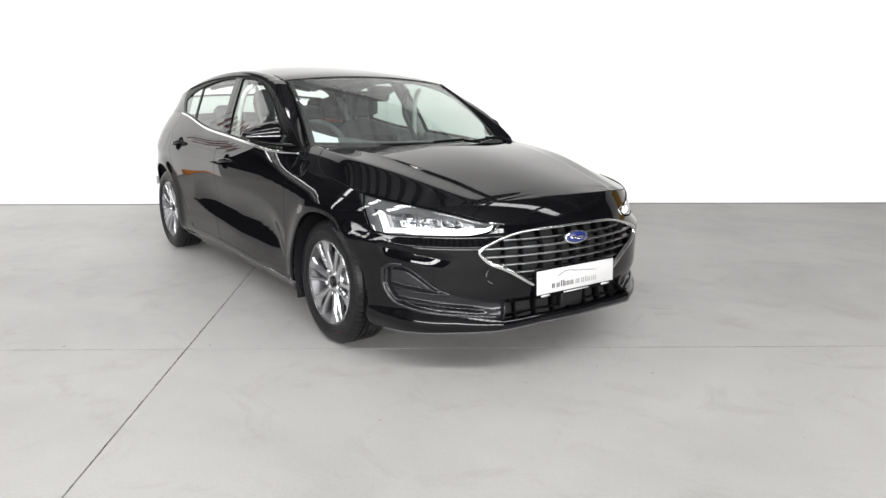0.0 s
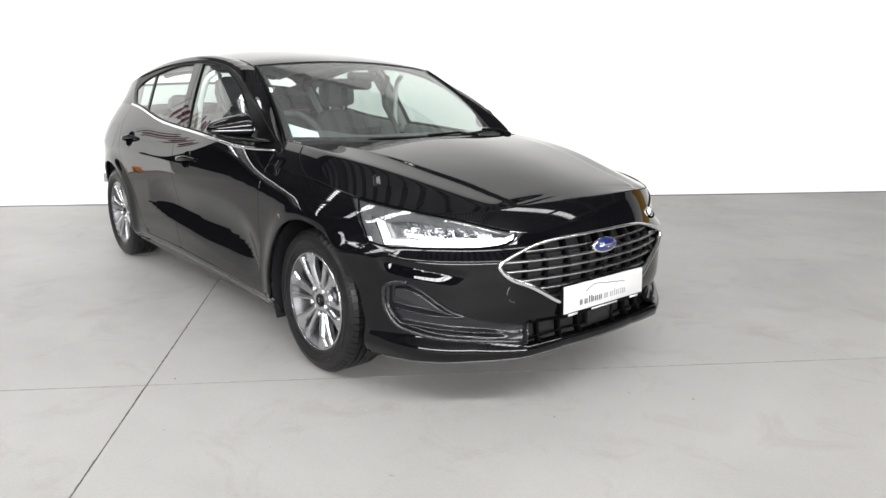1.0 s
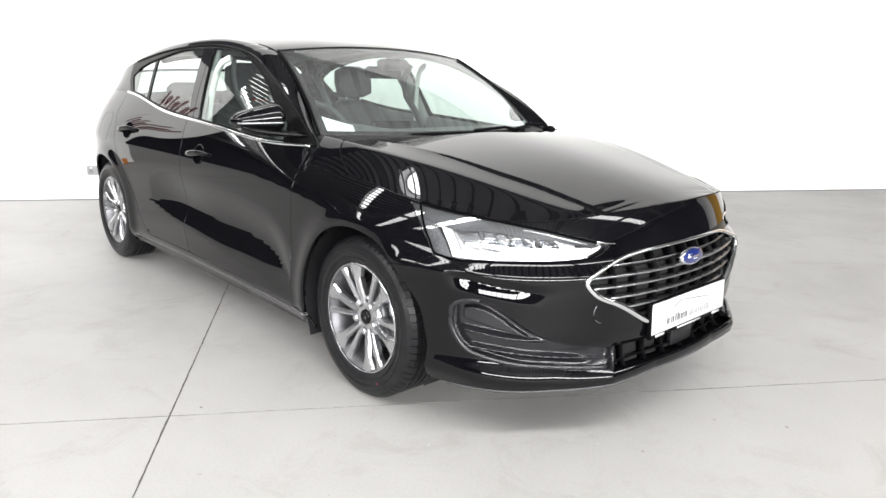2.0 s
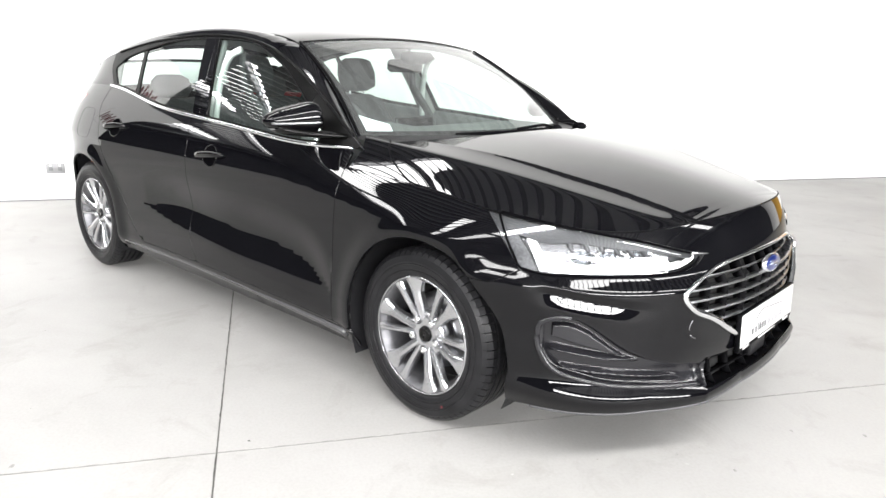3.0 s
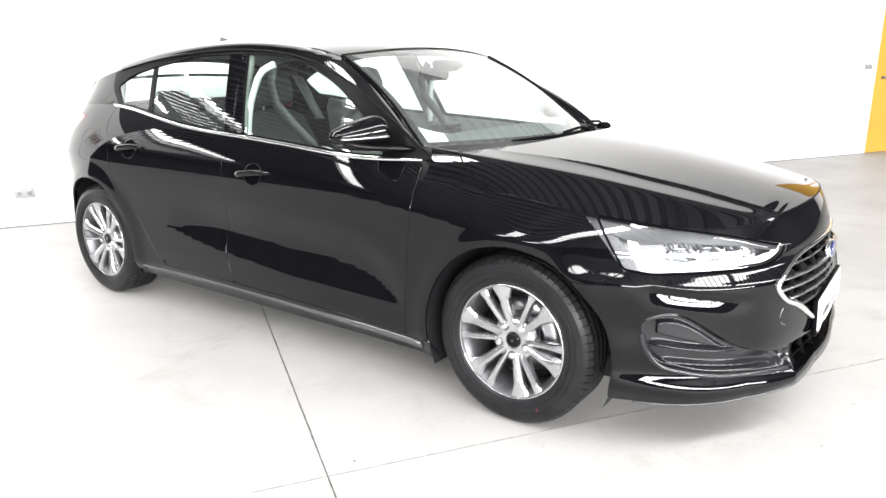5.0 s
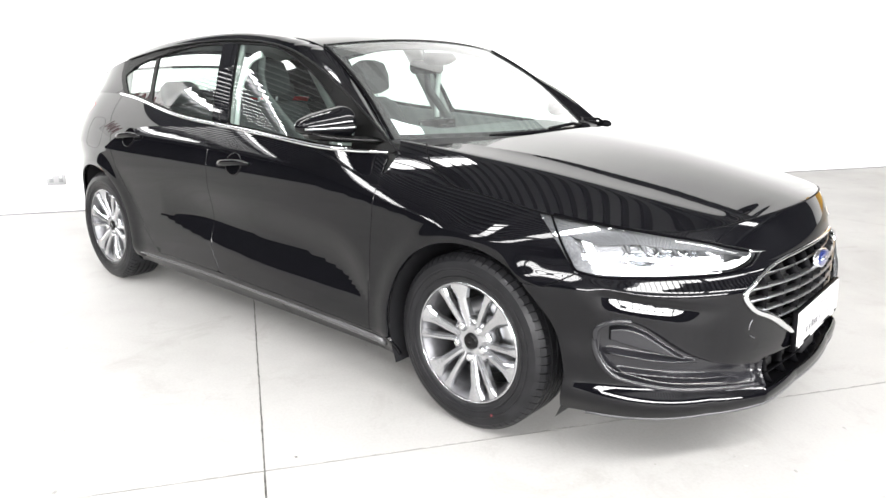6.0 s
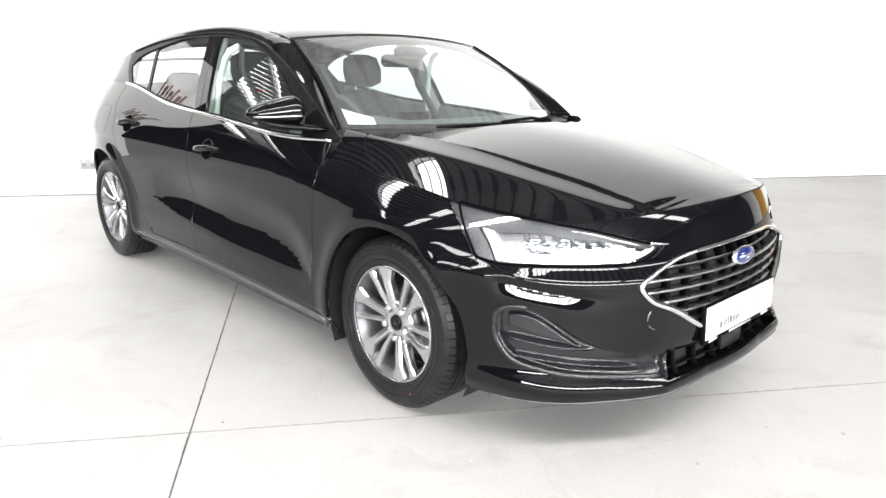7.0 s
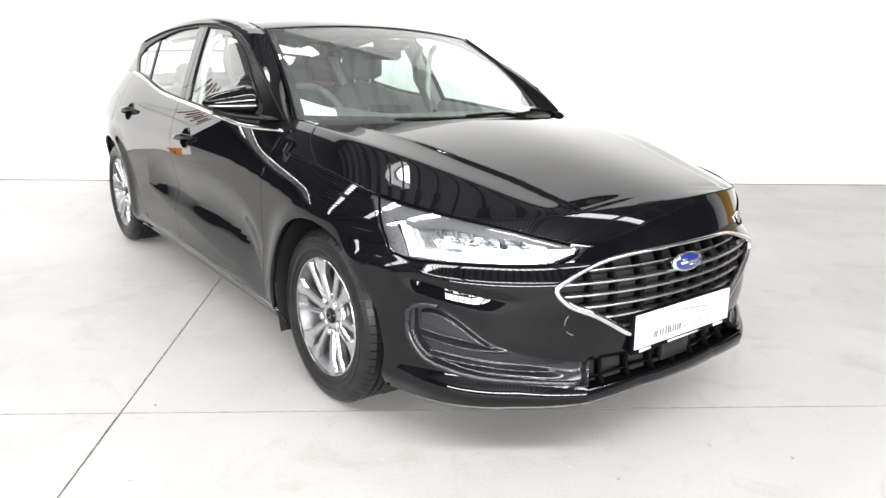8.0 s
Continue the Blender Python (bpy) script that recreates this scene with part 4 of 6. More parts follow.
    part("hub", turned(hub, 40), ALLOY, w)
    cap = [(0.0005, -0.077), (0.02, -0.0765), (0.0265, -0.074), (0.028, -0.069), (0.028, -0.064), (0.0005, -0.064)]
    part("centre_cap", turned(cap, 32), GLOSS, w, "black centre cap")
    for k in range(5):
        a = math.radians(54 + 72 * k)
        bm = turned([(0.0005, -0.082), (0.0095, -0.0815), (0.0125, -0.078), (0.0125, -0.05), (0.0005, -0.05)], 12)
        bmesh.ops.translate(bm, vec=(0.059 * math.cos(a), 0, 0.059 * math.sin(a)), verts=bm.verts)
        well = turned([(0.0112, -0.0712), (0.0185, -0.0712), (0.0185, -0.06), (0.0112, -0.06)], 20)
        bmesh.ops.translate(well, vec=(0.059 * math.cos(a), 0, 0.059 * math.sin(a)), verts=well.verts)
        part("nut_well", well, BARREL, w, "dull ring round the wheel nut")
        part("wheel_nut", bm, CHROME, w, "bright steel wheel nut")
    disc = [(0.05, 0.01), (0.14, 0.01), (0.14, 0.032), (0.05, 0.032)]
    part("brake_disc", turned(disc, 48), SATIN, w, "grey brake disc")
    rows = []
    for k in range(13):         # brake caliper over the disc's front edge
        a = math.radians(-38 + 76 * k / 12)
        rows.append([(r * math.cos(a), y, r * math.sin(a)) for r, y in ((0.095, -0.022), (0.118, -0.036), (0.15, -0.036), (0.168, -0.02), (0.168, 0.05), (0.095, 0.05))])
    part("brake_caliper", loft(rows, close_v=True, caps=True), SATIN, w, "bright metal brake caliper")
    back = [(0.0005, 0.05), (0.188, 0.05), (0.188, 0.06), (0.0005, 0.06)]
    part("back_plate", turned(back, 40), DARK, w)
    return w


def place_wheels():
    w = build_wheel()
    w.parent = car
    w.matrix_basis = pose(HUB_F, -0.75, HUB_Z)
    for x, y in ((HUB_R, -0.765), (HUB_F, 0.75), (HUB_R, 0.765)):
        copy_thing(w, pose(x, y, HUB_Z, 0, 0, 0 if y < 0 else 180))
    bm = turned([(0.0005, -0.1095), (0.0045, -0.109), (0.005, -0.106), (0.0005, -0.105)], 14)
    bmesh.ops.translate(bm, vec=(0.125, 0, -0.225), verts=bm.verts)
    part("tyre_mark", bm, RED, w, "small red paint dot on the tyre")


place_wheels()

# ---- closing the body ----
def side_both(s, z):
    """The lower skin over both sides: s before the nose's middle is the left side."""
    s = np.asarray(s, float)
    m = (s < S_FRONT) | (s > S_REAR)
    t = np.where(s < S_FRONT, 2 * S_FRONT - s, np.where(s > S_REAR, 2 * S_REAR - s, s))
    p = side(t, z)
    p[..., 1] *= np.where(np.broadcast_to(m, p.shape[:-1]), -1, 1)
    return p


_sf = np.linspace(S_FRONT, S_FRONT + 2.2, 600)
_wf = plan_x(_sf) - np.abs(plan_y(_sf))


def s_of_w(w):
    return np.interp(np.asarray(w, float), _wf[::-1], _sf[::-1])


def s_of_y(y):
    """Plan parameter of a place y on the nose; left side comes before the middle."""
    y = np.asarray(y, float)
    s = np.interp(np.abs(y), -plan_y(_sf), _sf)
    return np.where(y > 0, 2 * S_FRONT - s, s)


def on_skin(s, z, lift=0.0):
    s, z = np.broadcast_arrays(np.asarray(s, float), np.asarray(z, float))
    p = side_both(s, z)
    n = -normals_of(side_both, s, z)
    return p + n * np.broadcast_to(np.asarray(lift, float), s.shape)[..., None]


def close_body():
    g = np.arange(S_FRONT - 1.6, S_FRONT + 1.6, 0.04)
    patch("nose_core", side_both, g, np.arange(0.2, 0.8, 0.03),
          lambda p, u, v: least(arch(p, ARCH_F, 0.01), p[..., 0] - 1.3, hood_line(p) - 0.03 - p[..., 2]), DARK, car, flip=True, depth=0, lift=-0.065)
    g = np.arange(S_FRONT + 1.2, S_REAR - 0.3, 0.04)
    a = patch("inner_body", side, g, np.arange(0.19, 1.08, 0.03),
              lambda p, u, v: least(arch(p, ARCH_F, 0.004), arch(p, ARCH_B, 0.004), belt(p[..., 0]) - 0.02 - p[..., 2], hood_line(p) - 0.02 - p[..., 2]), DARK, car, flip=True, depth=0, lift=-0.022)
    flip_copy(a)
    part("underbody", boxed(-1.95, -0.70, 0.2, 2.0, 0.70, 0.29, 0.03), DARK, car)
    for cx in (ARCH_F, ARCH_B):
        rows = []
        for k in range(25):
            an = math.radians(-25 + 230 * k / 24)
            r = ARCH_R + 0.004
            x = cx + r * math.cos(an)
            yo = max(-0.872, float(np.interp(x, plan_x(_ss)[::-1], plan_y(_ss)[::-1])) + 0.022)
            rows.append([(x, y, HUB_Z + r * math.sin(an)) for y in (yo, max(yo + 0.02, -0.80), -0.62, -0.55)] + [(cx, -0.55, HUB_Z)])
        a = part("wheel_arch_liner", loft(rows), PLASTIC, car, "black plastic wheel arch liner")
        flip_copy(a)


def build_tail():
    zs = np.linspace(0.99, 1.195, 12)

    def f(a, z):
        a, z = np.broadcast_arrays(np.asarray(a, float), np.asarray(z, float))
        e = upper(tail_x(z), z)
        x = e[..., 0] - 0.035 * (1 - np.abs(a) ** 3)
        return np.stack([x, a * -e[..., 1], z + 0.03 * (1 - a * a)], -1)

    def pane(p, u, v):
        return least(0.84 - np.abs(u), v - 1.03, 1.18 - v)
    a = np.linspace(-1, 1, 33)
    patch("tailgate_frame", f, a, zs, lambda p, u, v: -pane(p, u, v), PAINT, car, depth=0.003)
    patch("rear_window", f, a, zs, lambda p, u, v: pane(p, u, v) + 0.01, GLASS, car, "tinted rear window", depth=0, lift=-0.004)
    rows = []
    for y in np.linspace(-1, 1, 21):
        ye = y * 0.45
        z = roof(np.array([-1.5]), np.array([y * 0.85]))[0]
        rows.append([(-1.46, ye, z[2] - 0.001), (-1.50, ye, z[2] - 0.006), (-1.565 + 0.1 * y * y, ye * 0.95, z[2] - 0.034), (-1.55 + 0.1 * y * y, ye * 0.95, z[2] - 0.046), (-1.44, ye, z[2] - 0.04)])
    part("roof_spoiler", loft(rows, close_v=True, caps=True), PAINT, car, "black roof spoiler")
    g = np.arange(S_FRONT + 3.4, S_REAR, 0.02)
    lamp = patch("tail_lamp", side, g, np.arange(0.8, 1.06, 0.012), lambda p, u, v: in_tail(p) - 0.003, TAIL, car, "red tail lamp lens", flip=True, depth=0.02)
    flip_copy(lamp)


TAIL = material("red_lamp_lens", (0.35, 0.008, 0.012), 0.08, coat=0.6)
close_body()
build_tail()

# ---- nose: grille, plate, lamps, intakes ----
BLUE = material("badge_blue", (0.008, 0.018, 0.11), 0.2, coat=0.8)
PLATE_W = material("plate_white", (0.5, 0.5, 0.5), 0.3)
GREY_INK = material("grey_ink", (0.03, 0.03, 0.034), 0.5)
PALE_INK = material("pale_ink", (0.2, 0.2, 0.21), 0.5)
FIN = material("grille_dark", (0.0025, 0.0025, 0.003), 0.5, spec=0.04)
bumper = skin["bumper"]


def strip(ss, zs, half, back, front, name, mat, parent, label=""):
    """A bar that follows the skin: half its height, from lift back to lift front."""
    rows = []
    for s, z in zip(ss, zs):
        a, b = on_skin(s, z, back), on_skin(s, z, front)
        up = np.array([0, 0, 1.0])
        d = (b - a) * 0.25
        rows.append([a - up * half, b - d - up * half, b - up * half * 0.5, b + up * half * 0.5, b - d + up * half, a + up * half])
    return part(name, loft([[tuple(q) for q in r] for r in rows], close_v=True, caps=True), mat, parent, label)


def build_grille():
    # edge of the opening
    ys = np.concatenate([np.linspace(-0.20, -0.525, 28), np.linspace(-0.52, 0.52, 70), np.linspace(0.525, 0.20, 28)])
    zs = np.concatenate([grille_low(np.abs(ys[:28])), grille_top(np.abs(ys[28:98])), grille_low(np.abs(ys[98:]))])
    pts = on_skin(s_of_y(ys), zs, 0.001)
    for _ in range(2):
        pts[1:-1] = (pts[:-2] + 2 * pts[1:-1] + pts[2:]) / 4

    def rad(q):
        k = abs(q - 0.5) * 2
        return 0.0065 + 0.0055 * float(smooth(0.4, 0.75, k)) - 0.004 * float(smooth(0.9, 1.0, k))
    part("grille_surround", tube([tuple(p) for p in pts], rad, 10, 1.0, up=(1, 0, 0.2)), CHROME, bumper, "chrome grille surround")
    zl = [0.634, 0.595, 0.556, 0.517, 0.478, 0.439]
    for z in zl:
        # half width of the opening at this height
        yy = np.linspace(0, 0.525, 300)
        ok = yy[(grille_top(yy) > z + 0.004) & (grille_low(yy) < z - 0.004)]
        w = float(ok.max()) if len(ok) else 0.1
        y = np.linspace(-w, w, 31)
        strip(s_of_y(y), np.full(31, z), 0.0045, -0.04, -0.013, "grille_slat", SATIN, bumper, "satin silver grille slat")
    for y in (-0.40, -0.31, -0.2, -0.09, 0.0, 0.09, 0.2, 0.31, 0.40):
        lo, hi = float(grille_low(abs(y))) + 0.002, float(grille_top(abs(y))) - 0.002
        z = np.linspace(lo, hi, 8)
        a, b = on_skin(s_of_y(np.full(8, y)), z, -0.055), on_skin(s_of_y(np.full(8, y)), z, -0.016)
        rows = [[tuple(a[k] + (0, -0.003, 0)), tuple(b[k] + (0, -0.002, 0)), tuple(b[k] + (0, 0.002, 0)), tuple(a[k] + (0, 0.003, 0))] for k in range(8)]
        part("grille_fin", loft(rows, close_v=True, caps=True), FIN, bumper)
    # oval badge
    m = Matrix.Translation((2.226, 0, 0.613)) @ Matrix.Rotation(radians(-9), 4, "Y")

    def oval(rx, rz, x0, x1, name, mat, parent, label=""):
        rows = []
        for k in range(40):
            a = math.tau * k / 40
            c, s = math.cos(a), math.sin(a)
            rows.append([m @ Vector(q) for q in ((x0, rx * c, rz * s), (x1 - 0.002, rx * c, rz * s), (x1, (rx - 0.003) * c, (rz - 0.003) * s), (x1 + 0.001, 0.001 * c, 0.001 * s))])
        return part(name, loft(rows, close_u=True), mat, parent, label)
    badge = oval(0.074, 0.031, -0.01, 0.006, "badge", CHROME, bumper, "blue oval badge with chrome rim")
    oval(0.068, 0.026, 0.0, 0.008, "badge_face", BLUE, badge)
    bm = bmesh.new()
    for y0, y1, z0, z1 in ((-0.044, 0.040, -0.004, 0.002), (-0.036, -0.012, 0.007, 0.011), (0.004, 0.034, -0.012, -0.008)):
        box(bm, 0.009, y0, z0, 0.0105, y1, z1)
    bmesh.ops.transform(bm, matrix=m, verts=bm.verts)
    part("badge_mark", bm, CHROME, badge)


def build_plate():
    m = Matrix.Translation((2.236, 0.004, 0.424)) @ Matrix.Rotation(radians(-3), 4, "Y")

    def at(bm):
        bmesh.ops.transform(bm, matrix=m, verts=bm.verts)
        return bm
    holder = part("plate_holder", at(boxed(-0.012, -0.268, -0.072, 0.004, 0.268, 0.060, 0.004)), FIN, bumper, "black plate holder")
    board = part("plate", at(boxed(0.0, -0.26, -0.0555, 0.0075, 0.26, 0.0555, 0.003)), PLATE_W, holder, "white show plate with dealer's printing")
    x = 0.0083
    # line drawing of a roof over two bars of print
    pts = []
    for q in np.linspace(0, 1, 40):
        y = -0.13 + 0.26 * q
        z = 0.012 + 0.022 * math.sin(min(1, q * 1.25) * math.pi) ** 1.0 * (1 if q < 0.8 else 0.3) + 0.006 * math.sin(q * math.tau * 1.5)
        pts.append((x, y, z + 0.004))
    part("plate_drawing", at(tube(pts, 0.0012, 6, 1.0, up=(1, 0, 0))), GREY_INK, board)
    bm = bmesh.new()
    for y, tall in ((-0.162, 0), (-0.152, 0), (-0.132, 0), (-0.120, 0), (-0.104, 1), (-0.090, 1), (-0.080, 0), (-0.066, 0), (-0.054, 0), (-0.040, 0), (-0.028, 0)):
        box(bm, 0.0065, y - 0.0032, -0.034, x, y + 0.0032, -0.012 + 0.007 * tall)
    part("dark_print", at(bm), GREY_INK, board)
    bm = bmesh.new()
    for y, tall in ((-0.006, 0), (0.004, 0), (0.014, 0), (0.034, 0), (0.046, 0), (0.062, 1), (0.076, 0), (0.088, 0), (0.104, 0), (0.118, 0), (0.130, 0)):
        box(bm, 0.0065, y - 0.0026, -0.034, x, y + 0.0026, -0.012 + 0.007 * tall)
    part("pale_print", at(bm), PALE_INK, board)
    for y0, y1, z0, z1 in ((-0.232, -0.175, -0.0685, -0.0595), (0.175, 0.232, -0.0685, -0.0595), (-0.085, 0.085, -0.0675, -0.0615)):
        part("holder_print", at(boxed(0.0, y0, z0, 0.0052, y1, z1)), PLATE_W, holder)


LAMP_WHITE = emitter("daytime_light", (1.0, 0.99, 0.96), 2.8)
LAMP_IN = material("lamp_bezel", (0.045, 0.046, 0.049), 0.3, metal=0.2)
LAMP_BACK = material("lamp_reflector", (0.34, 0.34, 0.35), 0.2, metal=0.85)
LAMP_HATCH = material("lamp_hatching", (0.10, 0.10, 0.105), 0.45, metal=0.4, vary=0.4, scale=160, bump=0.6, bump_scale=260)


def lamp_shelf(w):
    """Lower edge of the lamp's dim upper shelf."""
    return lamp_top(w) - 0.030 - 0.022 * np.exp(-((w - 1.0) / 0.12) ** 2) + 0.012 * smooth(1.3, 1.6, w)


def build_lamps():
    g = S_GRID[(S_GRID > S_FRONT + 0.25) & (S_GRID < S_FRONT + 1.5)]
    zg = np.arange(0.615, 0.83, 0.006)
    lens = patch("headlamp", side, g, zg, lambda p, u, v: in_lamp(p) - 0.003, LENS, car, "clear headlamp with lit white light bar", flip=True, depth=0.006)
    patch("housing", side, g, zg, lambda p, u, v: in_lamp(p) + 0.01, LAMP_IN, lens, "dark grey lamp housing", flip=True, depth=0, lift=-0.062)
    patch("reflector", side, g, zg, lambda p, u, v: least(in_lamp(p) + 0.004, lamp_shelf(wide(p)) + 0.004 - p[..., 2], wide(p) - lamp_back(p[..., 2]) - 0.06, 1.60 - wide(p)), LAMP_BACK, lens, "bright lamp reflector", flip=True, depth=0.01, lift=-0.048)
    patch("shelf", side, g, zg, lambda p, u, v: least(in_lamp(p) + 0.003, p[..., 2] - lamp_shelf(wide(p))), LAMP_IN, lens, "grey lamp shelf", flip=True, depth=0.03, lift=-0.014)
    patch("hatched_panel", side, g, zg, lambda p, u, v: least(in_lamp(p) + 0.003, lamp_shelf(wide(p)) - 0.002 - p[..., 2], lamp_back(p[..., 2]) + 0.072 - wide(p)), LAMP_HATCH, lens, "hatched silver end panel", flip=True, depth=0.01, lift=-0.02)
    # light bars: along the foot, up the back end, and the hook at the inner tip
    w = np.linspace(1.0, 1.66, 40)
    strip(s_of_w(w), lamp_low(w) + 0.019 - 0.004 * smooth(1.5, 1.66, w), 0.0095, -0.035, -0.012, "light_bar", LAMP_WHITE, lens, "lit white light bar")
    w = np.linspace(1.655, 1.728, 10)
    strip(s_of_w(w), lamp_low(w) + 0.013 - 0.004 * smooth(1.7, 1.728, w), 0.006, -0.03, -0.012, "light_bar", LAMP_WHITE, lens, "lit white light bar")
    rows = []
    for k in np.linspace(0.652, 0.742, 14):
        ww = float(lamp_back(k)) + 0.098
        a, b = on_skin(s_of_w(ww - 0.018), k, -0.016), on_skin(s_of_w(ww + 0.018), k, -0.016)
        c, d = on_skin(s_of_w(ww + 0.018), k, -0.034), on_skin(s_of_w(ww - 0.018), k, -0.034)
        rows.append([tuple(q) for q in (a, b, c, d)])
    part("light_bar", loft(rows, close_v=True, caps=True), LAMP_WHITE, lens, "lit white light bar")
    w = np.linspace(1.32, 1.66, 20)
    strip(s_of_w(w), lamp_top(w) - 0.009, 0.0025, -0.02, -0.010, "bright_line", CHROME, lens, "thin bright line under the lens edge")
    # three reflector bowls, each with its projector, between slanting dark teeth
    for k in range(3):
        ww = 1.17 + k * 0.145
        zc = float(lamp_low(ww)) + 0.054
        c = on_skin(s_of_w(ww), zc, -0.040)
        n = Vector(on_skin(s_of_w(ww), zc, 0.0) - c).normalized()
        turn = Vector((0, -1, 0)).rotation_difference(n).to_matrix().to_4x4()
        bm = turned([(0.012, 0.008), (0.022, 0.004), (0.031, -0.006), (0.036, -0.018), (0.038, -0.018), (0.033, -0.004), (0.024, 0.007), (0.012, 0.011)], 28)
        bmesh.ops.transform(bm, matrix=Matrix.Translation(Vector(c)) @ turn @ Matrix.Diagonal((1.35, 1, 0.62, 1)), verts=bm.verts)
        part("bowl", bm, CHROME, lens, "chrome reflector bowl")
        bm = turned([(0.0005, -0.010), (0.008, -0.008), (0.012, -0.002), (0.013, 0.008), (0.0005, 0.009)], 20)
        bmesh.ops.transform(bm, matrix=Matrix.Translation(Vector(c)) @ turn, verts=bm.verts)
        part("projector", bm, LENS, lens, "small clear projector lens")
    for k in range(6):
        ww = 1.10 + k * 0.073
        hi = float(lamp_shelf(ww)) + 0.002
        rows = []
        for q in np.linspace(0, 1, 5):
            z, o = hi - (0.030 - 0.002 * k) * q, 0.022 * q
            h = 0.014 * (1 - 0.5 * q)
            rows.append([tuple(on_skin(s_of_w(ww + o + e), z, f)) for e, f in ((-h, -0.018), (h, -0.018), (h, -0.046), (-h, -0.046))])
        part("tooth", loft(rows, close_v=True, caps=True), LAMP_IN, lens)
    # bright pointed trim beyond the inner tip
    q = np.linspace(0, 1, 12)
    part("lamp_blade", tube([tuple(p) for p in on_skin(s_of_w(1.70 + 0.10 * q), 0.704 - 0.008 * q, 0.001)], lambda k: 0.005 * (1 - k) + 0.001, 8), CHROME, lens, "bright pointed lamp trim")
    # dark seal round the lens
    wt = np.linspace(0.80, 1.738, 50)
    wl = np.linspace(1.738, 0.92, 60)
    zb = np.linspace(0.662, 0.80, 14)
    ws = np.concatenate([wt, wl, lamp_back(zb)])
    zs = np.concatenate([lamp_top(wt), lamp_low(wl), zb])
    part("lens_seal", tube([tuple(p) for p in on_skin(s_of_w(ws), zs, 0.0005)], 0.004, 6), SHADE_SEAL, lens, "dark seal round the headlamp")
    flip_copy(lens)


def fog_relief(s, z):
    """The corner intake panel: a recess with a sensor pod and blades standing in it."""
    s, z = np.broadcast_arrays(np.asarray(s, float), np.asarray(z, float))
    p = side(s, z)
    n = -normals_of(side, s, z)
    w = wide(p)
    lift = -0.028 * smooth(-0.002, 0.014, in_fog(p))
    pod = least(fog_top(w) - 0.026 - z, z - 0.447 + 0.16 * (w - 1.05), w - 1.055, 1.40 - w)
    lift = lift + 0.020 * smooth(0.0, 0.007, pod)
    for z0, sl, w0, w1, hi, wd in ((0.412, 0.08, 1.05, 1.5, 0.027, 0.0075), (0.352, 0.06, 1.10, 1.74, 0.022, 0.0055)):
        zl = z0 - sl * (w - 1.05)
        lift = lift + hi * np.exp(-((z - zl) / wd) ** 2) * smooth(w0 - 0.02, w0 + 0.03, w) * (1 - smooth(w1 - 0.25, w1, w))
    return p + n * lift[..., None]


def build_intakes():
    g = np.arange(S_FRONT + 0.3, S_FRONT + 1.15, 0.006)
    zg = np.arange(0.265, 0.53, 0.0026)
    ins = patch("intake_insert", fog_relief, g, zg, lambda p, u, v: in_fog(side(u, v)) + 0.004, INSERT, car, "black plastic corner intake panel", flip=True, depth=0)
    w1 = np.linspace(1.14, 1.012, 12)
    w2 = np.linspace(1.012, 1.74, 40)
    ws = np.concatenate([w1, np.full(8, 1.004), w2])
    zs = np.concatenate([fog_top(w1) - 0.004, np.linspace(float(fog_top(1.012)), float(fog_low(1.012)), 10)[1:-1], fog_low(w2) + 0.004])
    pts = on_skin(s_of_w(ws), zs, -0.003)
    for _ in range(4):
        pts[1:-1] = (pts[:-2] + 2 * pts[1:-1] + pts[2:]) / 4
    part("edge_bead", tube([tuple(p) for p in pts], 0.009, 12, 1.0), INSERT, ins, "satin black edge bead")
    c = on_skin(s_of_w(1.135), 0.468, -0.014)
    n = (on_skin(s_of_w(1.135), 0.468, 0.01) - c) / 0.024
    bm = turned([(0.0005, -0.002), (0.010, -0.002), (0.0105, 0.0), (0.0105, 0.006), (0.0005, 0.006)], 20)
    bmesh.ops.transform(bm, matrix=Matrix.Translation(Vector(c)) @ Vector((0, -1, 0)).rotation_difference(Vector(n)).to_matrix().to_4x4(), verts=bm.verts)
    part("parking_sensor", bm, GLOSS, ins, "round parking sensor")
    flip_copy(ins)
    # lower middle intake: egg-crate
    for z in (0.302, 0.334):
        y = np.linspace(-0.40, 0.40, 21)
        strip(s_of_y(y), np.full(21, z), 0.004, -0.06, -0.022, "intake_bar", FIN, bumper)
    for y in np.linspace(-0.33, 0.33, 7):
        z = np.linspace(0.275, 0.36, 4)
        a, b = on_skin(s_of_y(np.full(4, y)), z, -0.06), on_skin(s_of_y(np.full(4, y)), z, -0.026)
        rows = [[tuple(a[k] + (0, -0.003, 0)), tuple(b[k] + (0, -0.003, 0)), tuple(b[k] + (0, 0.003, 0)), tuple(a[k] + (0, 0.003, 0))] for k in range(4)]
        part("intake_fin", loft(rows, close_v=True, caps=True), FIN, bumper)
    part("radar_cover", boxed(2.20, -0.07, 0.278, 2.222, 0.075, 0.352, 0.006), PLASTIC, bumper, "black sensor cover")
    for sg in (-1, 1):
        p = on_skin(s_of_y(sg * -0.365), 0.353, -0.012)
        bm = turned([(0.0005, -0.006), (0.010, -0.005), (0.012, 0.0), (0.012, 0.02), (0.0005, 0.02)], 20)
        bmesh.ops.transform(bm, matrix=Matrix.Translation(Vector(p)) @ Matrix.Rotation(radians(80), 4, "Z"), verts=bm.verts)
        part("parking_sensor", bm, GLOSS, bumper, "round parking sensor")


